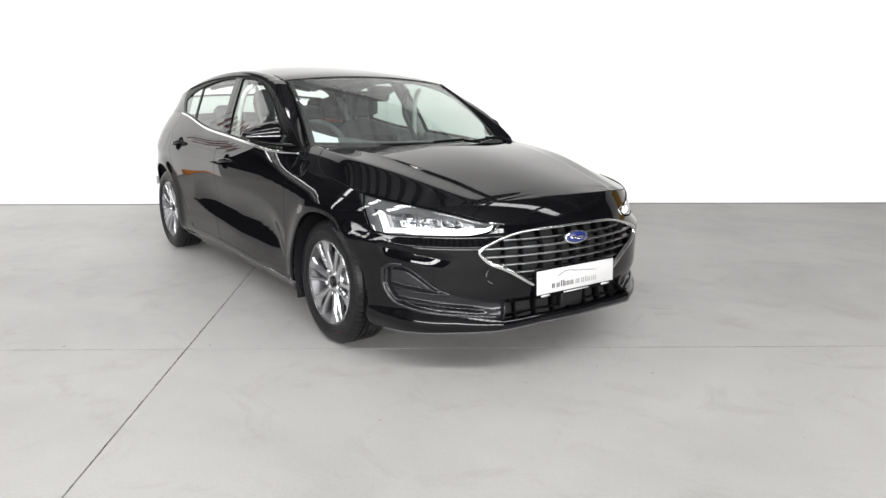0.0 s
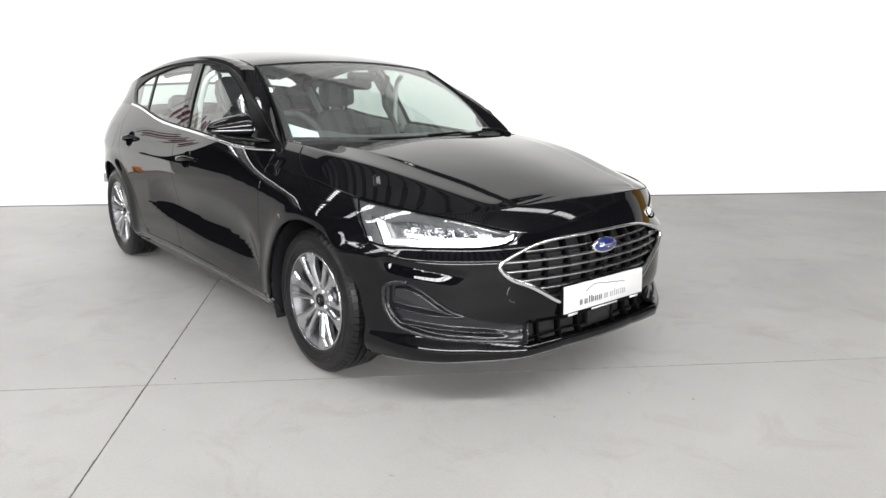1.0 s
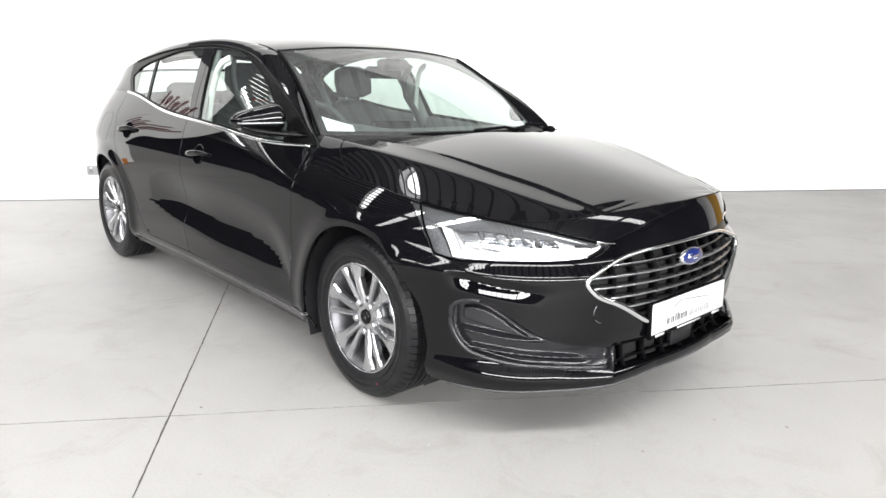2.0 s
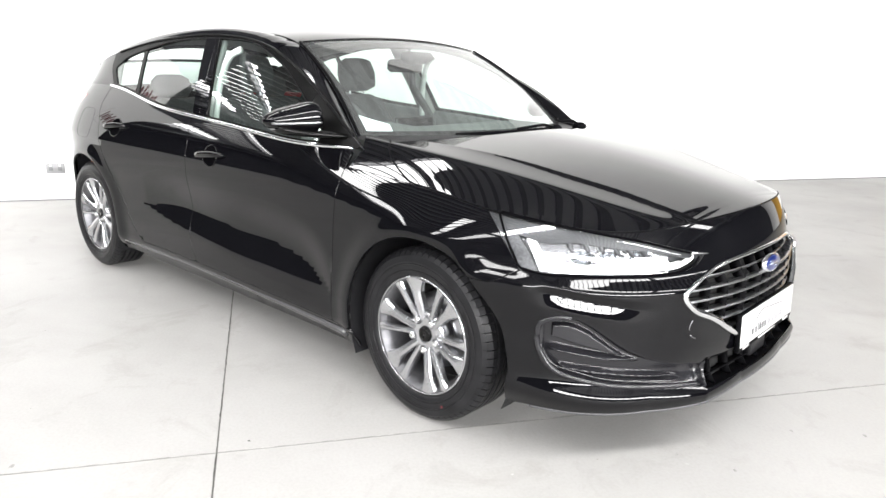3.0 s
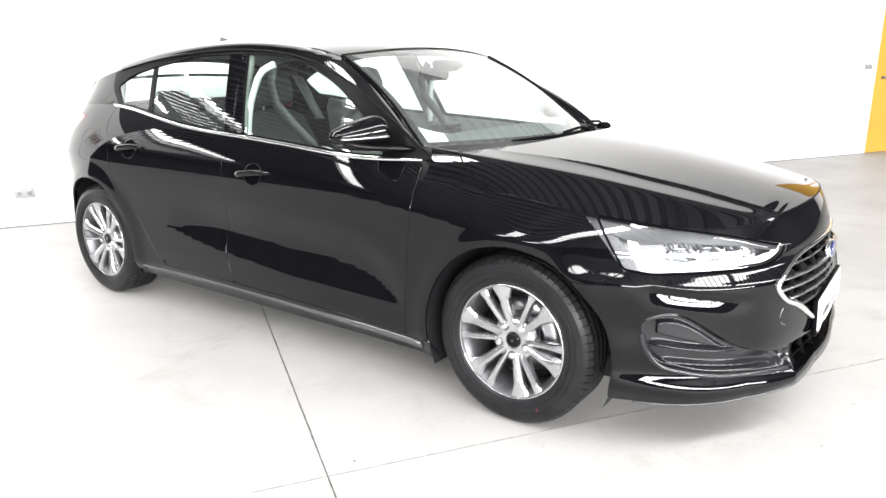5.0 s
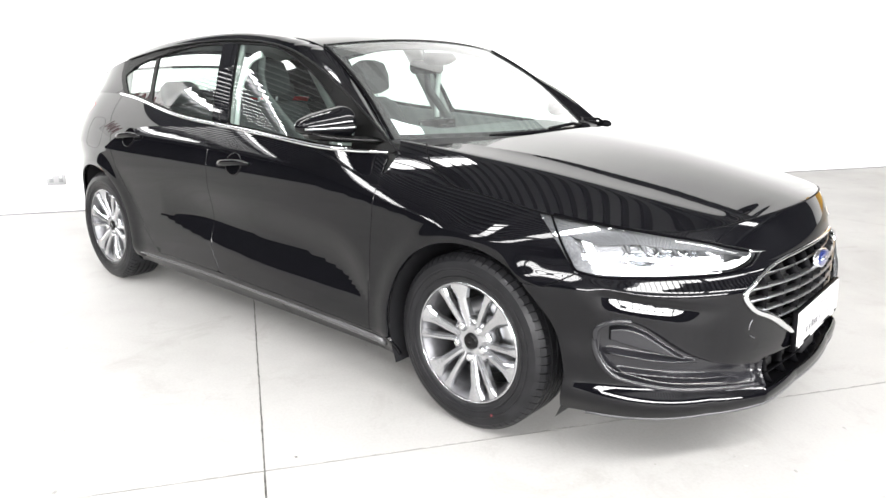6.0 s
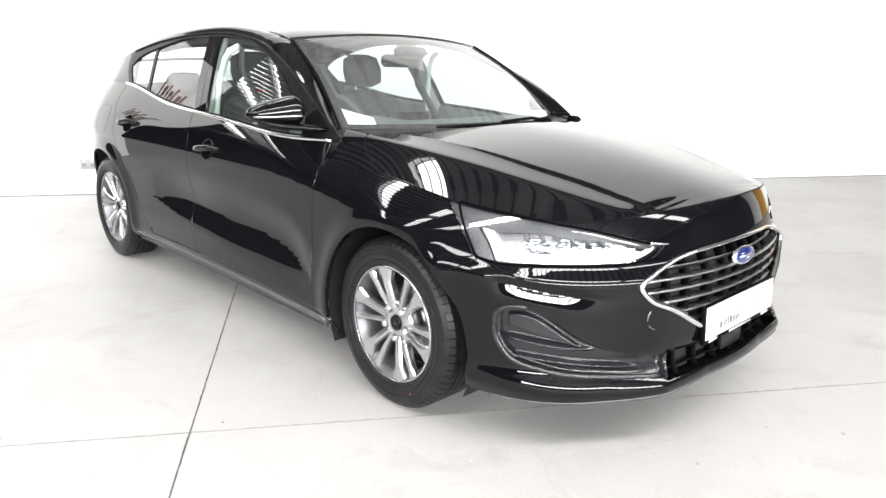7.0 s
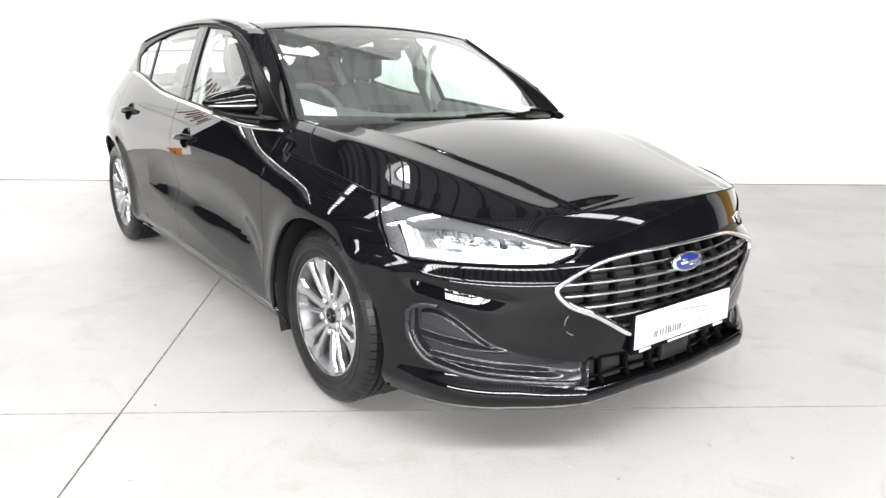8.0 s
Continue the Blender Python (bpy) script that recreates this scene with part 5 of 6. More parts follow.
def build_tow_cap():
    """Round cover of the towing eye, flush in the bumper: silver arcs draw the glints along parts of its fine gap."""
    c0, z0 = float(s_of_y(-0.452)), 0.478
    for a0, a1 in ((-8, 42), (-80, -38)):
        arc = [tuple(on_skin(c0 + 0.037 * math.cos(a), z0 + 0.037 * math.sin(a), 0.0003)) for a in np.radians(np.linspace(a0, a1, 12))]
        part("cover_gap", tube(arc, 0.0011, 6), SATIN, bumper, "silver glints drawn along the towing eye cover's gap")


INSERT = material("satin_black", (0.012, 0.012, 0.014), 0.2, spec=0.5, bump=0.05, bump_scale=600)
build_grille()
build_plate()
build_lamps()
build_intakes()
build_tow_cap()


def build_seams():
    """Dark seals in the bonnet's shut line and a pale edge under the front lip."""
    keep = _rim[:, 0] > 1.295
    right = on_skin(np.linspace(S_FRONT, S_FRONT + 2.2, 600)[keep][::4], _rim[keep, 2][::4], -0.002)
    back = []
    for y in np.linspace(0.817, 0.712, 22):
        x = float(bon_split(y))
        r = float(np.interp(x, _rx, _ry))
        back.append(bonnet(np.array(x), np.array(-y / r)) - np.array([0, 0, 0.001]))
    half = [tuple(p) for p in right] + [tuple(p) for p in back]
    left = [(x, -y, z) for x, y, z in half[:0:-1]]
    part("bonnet_seal", tube(left + half, 0.0034, 6), FIN, car, "dark seal in the bonnet's shut line")
    w = np.concatenate([np.linspace(0.98, 1.74, 30)])
    strip(s_of_w(w), lip_low(w) - 0.003, 0.0045, -0.03, 0.003, "lip_edge", LIP, bumper, "grey lower edge of the front lip")
    y = np.linspace(-0.7, 0.7, 61)
    strip(s_of_y(y), np.full(61, 0.252), 0.004, -0.085, -0.004, "under_tray", FIN, bumper)
    y = np.linspace(-0.44, 0.44, 31)
    strip(s_of_y(y), lip_low(2.2 - np.abs(y)) - 0.003, 0.0045, -0.03, 0.003, "lip_edge", LIP, bumper, "grey lower edge of the front lip")


LIP = material("grey_lip", (0.05, 0.05, 0.053), 0.5, vary=0.2, scale=30)
build_seams()


# ---- trim on the sides ----
def build_trim():
    xs = np.linspace(0.917, -1.24, 90)
    pts = [(x, -float(belt_y(x)) - 0.002, float(belt(x)) + 0.001) for x in xs]
    a = part("belt_strip", tube(pts, lambda q: 0.0085 if 0.06 < q < 0.985 else 0.004 + 0.0045 * min(1, q / 0.06), 8, 0.55), CHROME, car, "chrome belt strip")
    flip_copy(a)
    # door handles over flat dark patches that paint the shade of their cups
    for (x, z), door in (((0.045, 0.813), skin["front_door"][0]), ((-0.932, 0.863), skin["rear_door"][0])):
        ss = float(np.interp(-x, -plan_x(_ss), _ss))
        t = np.linspace(-1, 1, 17)
        s = ss - t * 0.113
        rise = -0.012
        p0 = on_skin(s, z + rise * -t, 0.0)
        lift = 0.03 * (1 - np.abs(t) ** 4)
        p = on_skin(s, z + rise * -t, lift + 0.002)
        rows = []
        for k in range(17):
            h = 0.0145 * (1 - 0.45 * abs(t[k]) ** 3)
            c = Vector(p[k])
            o = (Vector(p[k]) - Vector(p0[k])).normalized()
            up = Vector((0, 0, 1))
            rows.append([tuple(c + up * h * math.sin(q) + o * 0.008 * math.cos(q)) for q in (math.tau * j / 10 for j in range(10))])
        hd = part("door_handle", loft(rows, close_v=True, caps=True), PAINT, door, "gloss black door handle")
        g = np.arange(ss - 0.07, ss + 0.07, 0.008)
        cup = patch("handle_cup", side, g, np.arange(z - 0.055, z + 0.055, 0.008), lambda q, u, v, ss=ss, z=z: 1 - ((u - ss) / 0.056) ** 2 - ((v - z) / 0.046) ** 2, SHADE_SEAL, door, "flat dark patch for the shade in the handle recess", flip=True, depth=0.002, lift=0.0012)
        # raised ring added for the glints that a hollow cup would give
        ring = [tuple(on_skin(ss + 0.057 * math.cos(a), z + 0.047 * math.sin(a), 0.0008)) for a in (math.tau * k / 36 for k in range(36))]
        part("cup_rim", tube(ring, 0.0028, 6, closed=True), PAINT, cup, "raised rim added to catch glints round the recess")
        flip_copy(hd, skin["front_door"][1] if x > -0.5 else skin["rear_door"][1])
        flip_copy(cup, skin["front_door"][1] if x > -0.5 else skin["rear_door"][1])
    # gap round the fuel flap in the right rear wing
    ring = []
    for k in range(48):
        c, q = math.cos(math.tau * k / 48), math.sin(math.tau * k / 48)
        x = -1.335 + 0.095 * abs(c) ** 0.5 * math.copysign(1, c)
        ring.append(tuple(on_skin(float(np.interp(-x, -plan_x(_ss), _ss)), 0.862 + 0.082 * abs(q) ** 0.5 * math.copysign(1, q), 0.0)))
    part("fuel_flap_gap", tube(ring, 0.0007, 6, closed=True), FIN, skin["quarter"][0], "fine gap round the fuel flap")
    # pale sill strip
    xs = np.linspace(-0.93, 0.96, 40)
    rows = []
    for x in xs:
        ss = float(np.interp(-x, -plan_x(_ss), _ss))
        q = side(np.array([ss]), np.array([0.2]))[0]
        z = float(sill_top(x))
        rows.append([(x, q[1] + 0.01, z - 0.052), (x, q[1] - 0.014, z - 0.05), (x, q[1] - 0.028, z - 0.03), (x, q[1] - 0.022, z - 0.018), (x, q[1] + 0.01, z - 0.018)])
    a = part("sill_strip", loft(rows, close_v=True, caps=True), SILL, car, "satin grey sill moulding")
    flip_copy(a)


SILL = material("sill_moulding", (0.05, 0.05, 0.052), 0.22, coat=0.4)


def build_mirror():
    m = new("door_mirror")
    m.parent = car
    m["label"] = "gloss black door mirror with silver flash"
    m.location.z = 0.016
    ys = np.linspace(-0.815, -1.0, 22)
    up_rows = []
    for y in ys:
        q = (y + 0.815) / -0.185
        rnd = max(0.0, 1 - abs(2 * q - 1) ** (3.2 if q > 0.5 else 8.0)) ** 0.5
        zc, hz = 1.016 - 0.016 * q, (0.071 - 0.036 * q) * (0.12 + 0.88 * rnd)
        xc, hx = 0.735 - 0.075 * q, (0.082 - 0.02 * q) * (0.25 + 0.75 * rnd)
        sec = []
        for k in range(20):
            a = math.tau * k / 20
            c, s = math.cos(a), math.sin(a)
            x = xc + hx * (abs(c) ** 0.8) * (1 if c > 0 else -0.55)
            z = zc + hz * (abs(s) ** 0.85) * (1 if s > 0 else -0.85)
            sec.append((x, float(y), z))
        up_rows.append(sec)
    part("mirror_shell", loft(up_rows, close_v=True, caps=True), PAINT, m)
    pts = []
    for y in ys[2:-1]:
        q = (y + 0.815) / -0.185
        rnd = max(0.0, 1 - abs(2 * q - 1) ** (3.2 if q > 0.5 else 8.0)) ** 0.5
        pts.append((0.735 - 0.075 * q + (0.082 - 0.02 * q) * (0.25 + 0.75 * rnd) * 0.985, y, 1.002 - 0.006 * q))
    part("mirror_flash", tube(pts, 0.004, 8), SATIN, m, "silver indicator flash")
    part("mirror_arm", loft([[(c[0] + 0.07 * math.cos(k) * w, c[1], c[2] + 0.015 * math.sin(k)) for k in (math.tau * j / 14 for j in range(14))] for c, w in
                             (((0.80, -0.775, 0.952), 1.25), ((0.785, -0.80, 0.953), 1.05), ((0.765, -0.84, 0.956), 0.9), ((0.735, -0.90, 0.962), 0.85), ((0.715, -0.95, 0.97), 0.75), ((0.70, -0.975, 0.976), 0.5))], close_v=True, caps=True), GLOSS, m, "gloss black mirror foot")
    bm = boxed(0.682, -0.965, 0.985, 0.69, -0.845, 1.035, 0.003)
    part("mirror_glass", bm, CHROME, m, "mirror glass")
    # left mirror
    left = new("door_mirror")
    left.parent = car
    left["label"] = "gloss black door mirror turned back"
    # the left one is turned back towards its door
    left.matrix_world = Matrix.Translation((0.645, 0.785, m.location.z)) @ Matrix.Rotation(radians(25), 4, "Z") @ Matrix.Translation((-0.72, -0.84, 0))
    for ch in m.children:
        if not ch.name.startswith("mirror_arm"):
            flip_copy(ch, left)


def build_cowl_and_wipers():
    rows = []
    for y in np.linspace(-0.715, 0.715, 41):
        a = np.clip(y / 0.70, -1, 1)
        xb = float(cowl_x(y))
        rim = float(np.interp(xb, _rx, _ry))
        zb = float(bonnet(np.array([xb]), np.array([np.clip(y / rim, -1, 1)]))[0, 2])
        f = screen(np.array([a]), np.array([0.015]))[0]
        rows.append([(xb + 0.02, y, zb - 0.03), (xb - 0.006, y, zb - 0.022), ((xb + f[0]) / 2, y, (zb + f[2]) / 2 - 0.012), (f[0], y, f[2] - 0.003), (f[0] - 0.03, y, f[2] - 0.0)])
    part("cowl", loft(rows), PLASTIC, car, "black plastic scuttle panel")

    def wiper(pivot, rest):
        w = new("wiper")
        w.parent = car
        w["label"] = "black windscreen wiper"
        p = Vector(pivot)
        blade = []
        a0, a1, t0, t1 = rest
        for q in np.linspace(0, 1, 12):
            g = screen(np.array([a0 + (a1 - a0) * q]), np.array([t0 + (t1 - t0) * q]))[0]
            blade.append(tuple(Vector(g) + Vector((0.012, 0, 0.012))))
        part("blade", tube(blade, lambda q: 0.004 + 0.005 * (1 - abs(2 * q - 1) ** 3), 8, 0.8), FIN, w)
        mid = Vector(blade[6])
        part("arm", tube([tuple(p), tuple(p.lerp(mid, 0.35) + Vector((0.006, 0, 0.018))), tuple(mid + Vector((0.004, 0, 0.012)))], 0.007, 8), FIN, w)
        cap = turned([(0.0005, -0.016), (0.014, -0.014), (0.024, -0.004), (0.027, 0.016), (0.0005, 0.018)], 20)
        bmesh.ops.transform(cap, matrix=Matrix.Translation(p) @ Matrix.Rotation(radians(-90), 4, "X") @ Matrix.Diagonal((1.5, 1, 1.0, 1)), verts=cap.verts)
        part("pivot_cap", cap, FIN, w, "black pivot cap")
    wiper((1.10, 0.30, 0.975), (-0.52, 0.30, 0.0, 0.0))
    wiper((1.05, 0.60, 0.968), (0.28, 0.92, 0.005, 0.03))
    # black ceramic edge of the windscreen
    for a0, a1, t0, t1 in ((-0.985, -0.945, 0.0, 0.985), (0.945, 0.985, 0.0, 0.985), (-0.985, 0.985, 0.95, 0.985), (-0.985, 0.985, 0.0, 0.05)):
        patch("screen_edge", screen, np.linspace(a0, a1, 3 if a1 - a0 < 0.1 else 31), np.linspace(t0, t1, 21 if t1 - t0 > 0.5 else 3), None, FIN, car, depth=0, lift=-0.004)
    # rubber seals round the windscreen
    for a in (-0.995, 0.995):
        part("screen_seal", tube([tuple(p + np.array([0.003, 0.0, 0.004])) for p in screen(np.full(24, a), np.linspace(0.0, 0.985, 24))], 0.0065, 8), FIN, car, "black rubber screen seal")
    part("screen_seal", tube([tuple(p + np.array([0.002, 0.0, 0.003])) for p in screen(np.linspace(-0.99, 0.99, 31), np.full(31, 0.992))], 0.0025, 6), FIN, car, "black rubber screen seal")
    # shark-fin aerial
    rows = []
    for q in np.linspace(0, 1, 10):
        x = -1.13 - 0.15 * q
        h = 0.075 * (q ** 0.6) * (1 if q < 0.9 else 0.6)
        wd = 0.024 * (1 - (2 * q - 1) ** 4) + 0.003
        zz = float(roof(np.array([x]), np.array([0.0]))[0, 2]) - 0.004
        rows.append([(x, -wd, zz), (x, -wd * 0.4, zz + h * 0.6), (x, 0, zz + h + 0.006), (x, wd * 0.4, zz + h * 0.6), (x, wd, zz)])
    part("aerial", loft(rows, close_v=True, caps=True), PAINT, car, "shark-fin roof aerial")


build_trim()
build_mirror()
build_cowl_and_wipers()

# ---- cabin ----
FABRIC = material("seat_fabric", (0.032, 0.033, 0.035), 0.85, vary=0.25, scale=60, bump=0.3, bump_scale=700)
DASH = material("dash_plastic", (0.12, 0.124, 0.124), 0.6, bump=0.25, bump_scale=600)
LINING = material("pale_lining", (0.30, 0.305, 0.30), 0.85, vary=0.05, scale=10)
CARPET = material("carpet", (0.015, 0.015, 0.016), 0.95)
PAPER = material("white_paper", (0.85, 0.86, 0.9), 0.7)
BELT = material("seat_belt", (0.07, 0.07, 0.072), 0.7)
# lighter copy of the lining, for where daylight falls on it
LINING_LIT = material("pale_trim", (0.72, 0.73, 0.72), 0.7, vary=0.03)


def cushion(rows, name, parent, mat=FABRIC, label=""):
    """A padded form through rounded rectangles: (centre, half width y, half depth, tilt axis)."""
    out = []
    for (x, y, z), hy, hd, (dx, dz) in rows:
        sec = []
        for k in range(20):
            a = math.tau * k / 20
            c, s = math.cos(a), math.sin(a)
            u = hy * math.copysign(abs(c) ** 0.55, c)
            v = hd * math.copysign(abs(s) ** 0.7, s)
            sec.append((x + dx * v, y + u, z + dz * v))
        out.append(sec)
    return part(name, loft(out, close_v=True, caps=True), mat, parent, label)


def build_seat(y, x=-0.08):
    seat = new("front_seat")
    seat.parent = car
    seat["label"] = "dark grey fabric front seat"
    f = (0.0, 1.0)
    cushion([((x + 0.36, y, 0.50), 0.18, 0.03, f), ((x + 0.32, y, 0.50), 0.235, 0.075, f), ((x + 0.1, y, 0.475), 0.25, 0.085, f), ((x - 0.12, y, 0.465), 0.25, 0.08, f), ((x - 0.17, y, 0.47), 0.2, 0.04, f)], "seat_cushion", seat)
    t = (0.95, 0.3)
    cushion([((x - 0.13, y, 0.44), 0.18, 0.05, t), ((x - 0.15, y, 0.5), 0.245, 0.085, t), ((x - 0.2, y, 0.68), 0.255, 0.085, t), ((x - 0.26, y, 0.88), 0.235, 0.075, t), ((x - 0.30, y, 1.0), 0.19, 0.06, t), ((x - 0.32, y, 1.045), 0.12, 0.03, t)], "backrest", seat)
    cushion([((x - 0.305, y, 1.075), 0.08, 0.02, t), ((x - 0.30, y, 1.095), 0.125, 0.045, t), ((x - 0.315, y, 1.17), 0.135, 0.05, t), ((x - 0.335, y, 1.24), 0.12, 0.04, t), ((x - 0.34, y, 1.262), 0.07, 0.015, t)], "headrest", seat)
    for dy in (-0.055, 0.055):
        part("headrest_post", tube([(x - 0.315, y + dy, 1.02), (x - 0.31, y + dy, 1.1)], 0.006, 8), SATIN, seat)


def build_cabin():
    for y in (-0.37, 0.37):
        build_seat(y)
    bench = new("rear_bench")
    bench.parent = car
    bench["label"] = "dark grey fabric rear bench seat"
    t = (0.9, 0.35)
    cushion([((-0.62, 0, 0.5), 0.6, 0.05, (0, 1)), ((-0.68, 0, 0.5), 0.64, 0.09, (0, 1)), ((-0.98, 0, 0.48), 0.64, 0.1, (0, 1)), ((-1.1, 0, 0.48), 0.6, 0.06, (0, 1))], "bench_cushion", bench)
    cushion([((-1.08, 0, 0.45), 0.6, 0.06, t), ((-1.12, 0, 0.55), 0.63, 0.09, t), ((-1.22, 0, 0.8), 0.62, 0.08, t), ((-1.28, 0, 0.96), 0.58, 0.06, t), ((-1.3, 0, 0.99), 0.5, 0.02, t)], "bench_back", bench)
    for y in (-0.36, 0.36, 0.0):
        h = 0.0 if y else -0.05
        cushion([((-1.285, y, 1.0 + h), 0.1, 0.03, t), ((-1.29, y, 1.03 + h), 0.125, 0.04, t), ((-1.305, y, 1.1 + h), 0.12, 0.04, t), ((-1.315, y, 1.13 + h), 0.08, 0.015, t)], "headrest", bench)
    # dashboard: a swept form across the car
    rows = []
    for y in np.linspace(-0.70, 0.70, 29):
        a = y / 0.70
        fx = 1.10 - 0.27 * a * a
        hood = 0.035 * math.exp(-((y + 0.37) / 0.17) ** 2)
        rows.append([(fx, y, 0.945), (fx - 0.12, y, 0.955), (0.62, y, 0.955 + hood), (0.50 - hood * 1.2, y, 0.945 + hood), (0.47, y, 0.90), (0.50, y, 0.80), (0.55, y, 0.62), (0.9, y, 0.5), (fx, y, 0.5)])
    part("dashboard", loft(rows, close_v=True, caps=True), DASH, car, "dark grey dashboard")
    part("centre_screen", boxed(0.44, -0.11, 0.905, 0.46, 0.15, 0.985, 0.008), GLOSS, car, "black centre display")
    part("centre_console", boxed(-0.35, -0.11, 0.35, 0.55, 0.11, 0.60, 0.04), DASH, car)
    wheel = new("steering_wheel")
    wheel.parent = car
    wheel["label"] = "black steering wheel"
    m = Matrix.Translation((0.36, -0.37, 0.90)) @ Matrix.Rotation(radians(-24), 4, "Y")
    ring = [m @ Vector((0, 0.185 * math.cos(a), 0.185 * math.sin(a))) for a in (math.tau * k / 40 for k in range(40))]
    part("rim", tube([tuple(p) for p in ring], 0.016, 10, up=tuple(m.to_3x3() @ Vector((1, 0, 0))), closed=True), BELT, wheel)
    bm = boxed(0.0, -0.075, -0.06, 0.05, 0.075, 0.06, 0.02)
    box(bm, 0.0, -0.18, -0.02, 0.02, 0.18, 0.02, 0.006)
    box(bm, 0.0, -0.02, -0.18, 0.02, 0.02, 0.0, 0.006)
    bmesh.ops.transform(bm, matrix=m, verts=bm.verts)
    part("hub", bm, DASH, wheel)
    # headlining and pillar linings
    patch("headlining", roof, np.arange(-1.5, 0.33, 0.06), np.linspace(-0.98, 0.98, 21), None, LINING, car, "pale fabric headlining", depth=0, lift=-0.03)
    a = patch("rail_lining", rail, np.linspace(0.05, 1.75, 60), np.linspace(0, 1, 5), None, LINING, car, depth=0, lift=-0.028, flip=True)
    flip_copy(a)
    for x0, x1, z1 in ((-0.25, -0.12, 1.33), (-1.28, -1.2, 1.2)):
        rows = []
        for z in np.linspace(0.90, z1, 12):
            sh = (z - 0.97) * -0.28
            y = upper(np.array([(x0 + x1) / 2 + sh]), np.array([z]))[0, 1]
            w = 1.0 + 0.9 * max(0, (z - 1.2)) * 3
            rows.append([(x0 + sh, y + 0.02, z), (x0 + sh, y + 0.04, z), ((x0 + x1) / 2 + sh, y + 0.055, z), (x1 * 1 + sh + 0.03 * (w - 1), y + 0.045, z), (x1 + sh + 0.03 * (w - 1), y + 0.02, z)])
        a = part("pillar_lining", loft(rows, close_v=True, caps=True), LINING, car, "pale pillar lining")
        flip_copy(a)
    # door cards
    for x0, x1 in ((-0.1, 0.9), (-1.05, -0.15)):
        rows = []
        for x in np.linspace(x0, x1, 10):
            yb = float(belt_y(x))
            zb = float(belt(x))
            rows.append([(x, -yb + 0.03, zb - 0.002), (x, -yb + 0.055, zb - 0.01), (x, -yb + 0.075, zb - 0.06), (x, -0.74, 0.62), (x, -0.70, 0.6), (x, -0.74, 0.52), (x, -0.78, 0.3), (x, -0.80, 0.3)])
        a = part("door_card", loft(rows), DASH, car, "dark grey door card")
        flip_copy(a)
    part("cabin_floor", boxed(-1.9, -0.74, 0.28, 1.0, 0.74, 0.33), CARPET, car)
    part("bulkhead", boxed(1.0, -0.68, 0.3, 1.03, 0.68, 0.93), DARK, car)
    part("parcel_shelf", boxed(-1.78, -0.56, 0.94, -1.33, 0.56, 0.965, 0.01), DASH, car)
    # belts, from the pillar loops across the seats; curved edge of the pillar lining behind the front glass, its
    # colour lightened as if lit
    for sg in (-1, 1):
        way = [Vector((x, sg * y, z)) for x, y, z in ((-0.09, 0.60, 1.285), (-0.135, 0.585, 1.196), (-0.115, 0.58, 1.10), (-0.01, 0.57, 1.005), (0.085, 0.55, 0.92), (0.13, 0.48, 0.75), (0.1, 0.3, 0.58))]
        rows = []
        for k in range(len(way)):
            along = (way[min(k + 1, len(way) - 1)] - way[max(k - 1, 0)]).normalized()
            across = along.cross(Vector((0, 1, 0))).normalized() * 0.026
            rows.append([tuple(way[k] - across), tuple(way[k] + across), tuple(way[k] + across + Vector((0, sg * -0.003, 0))), tuple(way[k] - across + Vector((0, sg * -0.003, 0)))])
        part("seat_belt", loft(rows, close_v=True, caps=True), BELT, car, "grey seat belt")
        edge = [(-0.02, sg * 0.655, 1.283), (-0.055, sg * 0.665, 1.270), (-0.083, sg * 0.672, 1.255), (-0.109, sg * 0.68, 1.224), (-0.133, sg * 0.69, 1.166), (-0.150, sg * 0.70, 1.11), (-0.160, sg * 0.705, 1.06), (-0.169, sg * 0.715, 0.972), (-0.172, sg * 0.72, 0.93)]
        part("pillar_edge", tube(edge, 0.016, 8, 1.0), LINING_LIT, car, "curved edge of the pillar lining, coloured lighter as if lit")
    # camera and mirror pod at the screen's head
    cushion([((0.44, 0, 1.30), 0.05, 0.012, (1, 0)), ((0.47, 0, 1.29), 0.085, 0.045, (1, 0.2)), ((0.49, 0, 1.262), 0.09, 0.05, (1, 0.2)), ((0.49, 0, 1.245), 0.06, 0.02, (1, 0.2))], "sensor_cover", car, FIN, "dark sensor cover at the windscreen head")
    cushion([((0.40, -0.0, 1.262), 0.10, 0.008, (1, 0)), ((0.40, -0.0, 1.25), 0.118, 0.016, (1, 0)), ((0.40, -0.0, 1.215), 0.118, 0.016, (1, 0)), ((0.40, -0.0, 1.2), 0.10, 0.008, (1, 0))], "interior_mirror", car, FIN, "dark interior mirror")


build_cabin()
sheet = tagged(part("paper_sheet", loft([[(0.80, -0.66, 0.962), (0.745, -0.642, 1.045)], [(0.825, -0.58, 0.96), (0.78, -0.57, 1.02)], [(0.85, -0.50, 0.96), (0.815, -0.495, 0.998)]]), PAPER), "white sheet of paper propped on the dashboard", "paper")


# ---- small things of the hall ----
def build_socket(y, z, sx=0.146):
    s = thing("wall_socket", "pale double socket on the white wall", "socket")
    s.matrix_world = BACK @ pose(0.0, y, z)
    part("plate", boxed(0.001, -sx / 2, -0.043, 0.012, sx / 2, 0.043, 0.004), SOCKET, s)
    for dy in (-0.036, 0.036):
        bm = boxed(0.011, dy - 0.016, -0.02, 0.0135, dy + 0.016, 0.012, 0.001)
        part("outlet", bm, STEEL, s)
        part("switch", boxed(0.011, dy - 0.006, 0.018, 0.016, dy + 0.006, 0.032, 0.001), WHITE, s)


build_socket(-0.356, 0.28)
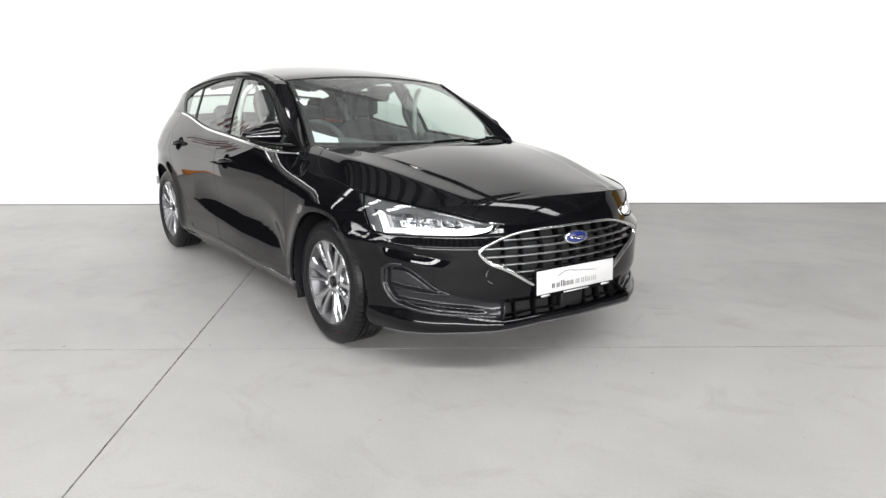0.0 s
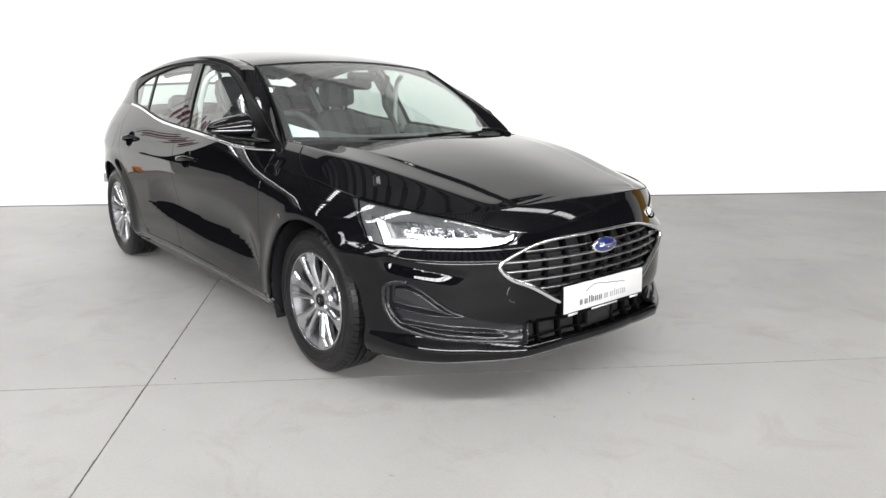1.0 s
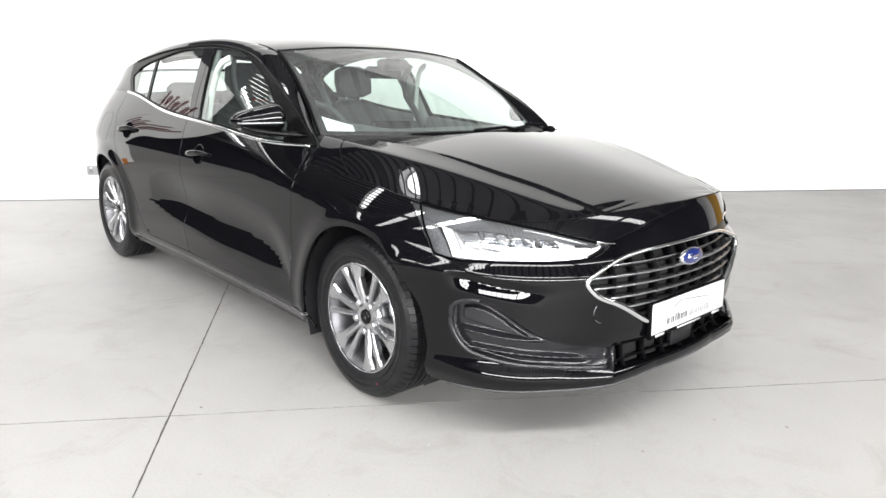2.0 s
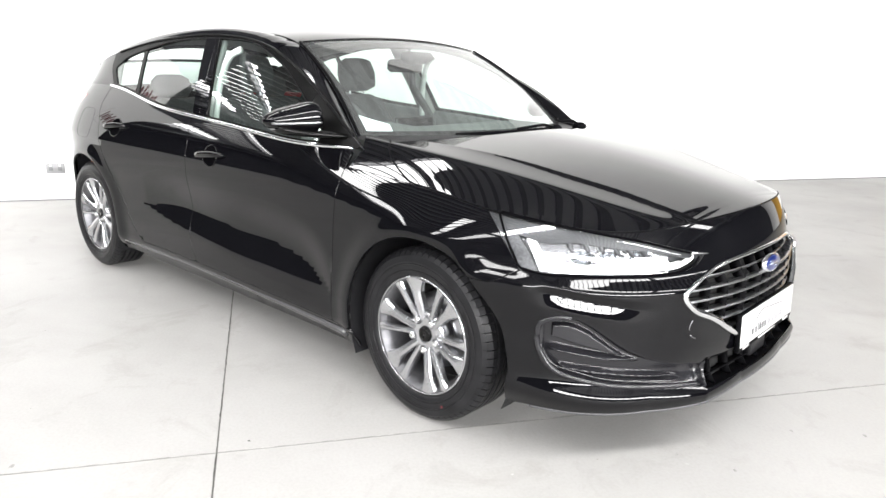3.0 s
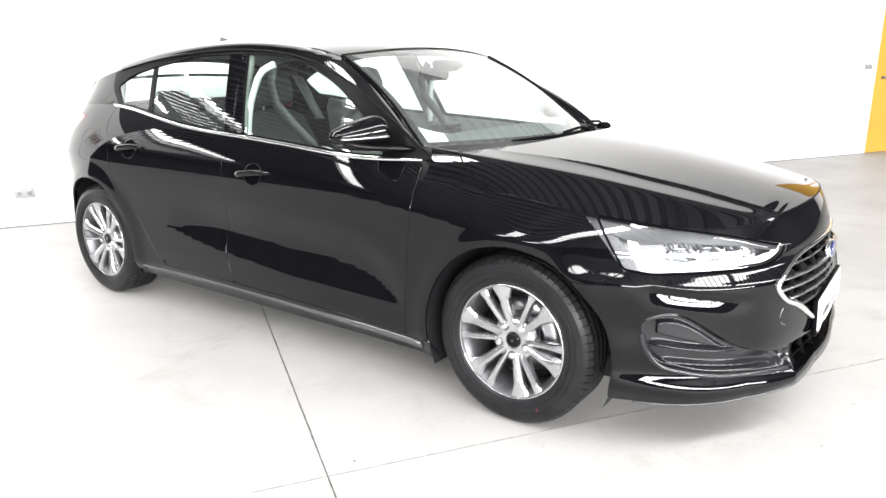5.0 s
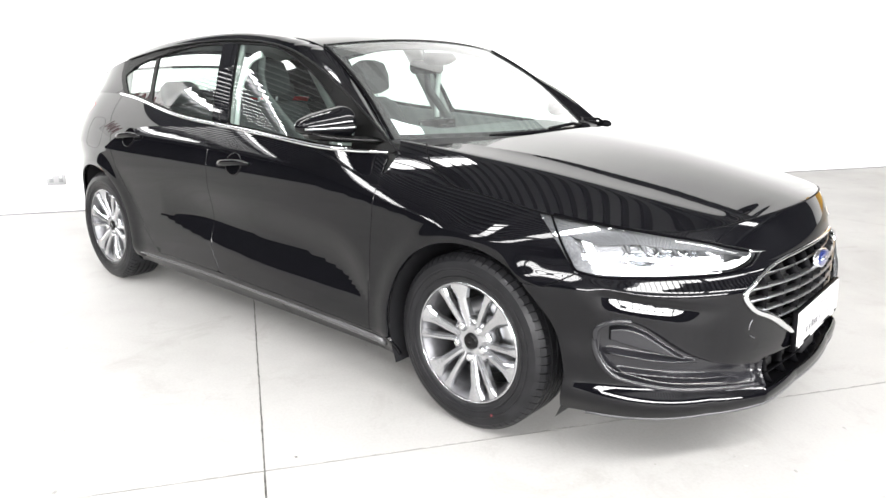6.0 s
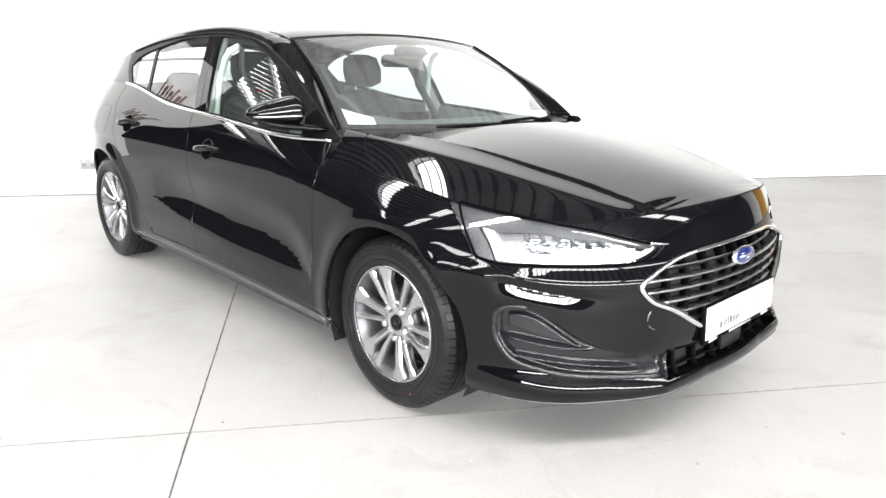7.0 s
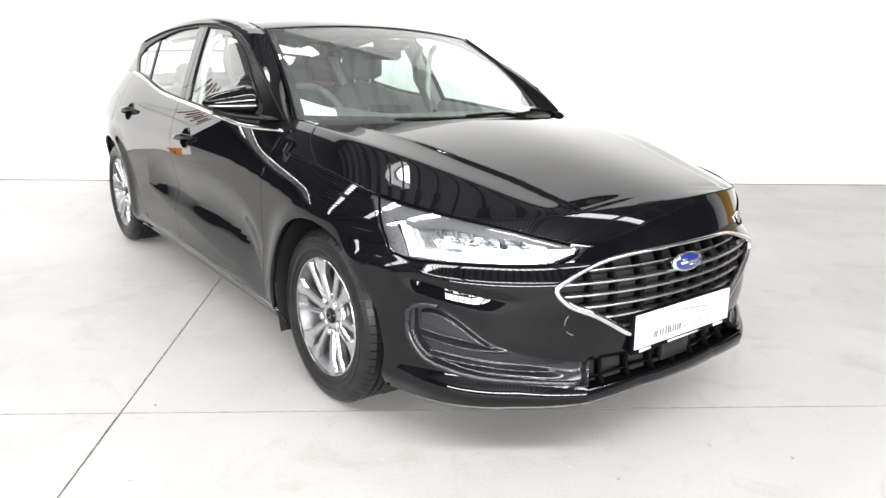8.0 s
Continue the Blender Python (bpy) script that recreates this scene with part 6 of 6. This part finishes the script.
build_socket(9.80, 1.20, 0.146)


def build_sign():
    s = thing("wall_sign", "red lettered sign on the white wall", "sign")
    s.matrix_world = BACK @ pose(0.0, -2.37, 1.92)
    part("board", boxed(0.002, -0.28, -0.3, 0.02, 0.28, 0.3, 0.003), WHITE, s)
    for y, h, w in ((-0.22, 0.38, 0.03), (-0.16, 0.24, 0.05), (-0.07, 0.4, 0.03), (-0.01, 0.2, 0.05), (0.06, 0.36, 0.03), (0.13, 0.22, 0.045), (0.21, 0.32, 0.03)):
        part("bar", boxed(0.018, y - w / 2, -h / 2, 0.026, y + w / 2, h / 2, 0.002), RED, s)


def build_bin(y, z, high, on):
    s = thing("storage_bin", "small orange plastic box " + on, "bin")
    s.matrix_world = BACK @ pose(0.0, y, z)
    part("shell", boxed(0.004, -0.05, 0.004, 0.08, 0.05, high, 0.014), ORANGE, s)
    part("rim", boxed(0.002, -0.057, high, 0.088, 0.057, high + 0.015, 0.005), ORANGE, s)


build_sign()
build_bin(-2.55, 0.0, 0.11, "on the floor against the white wall")
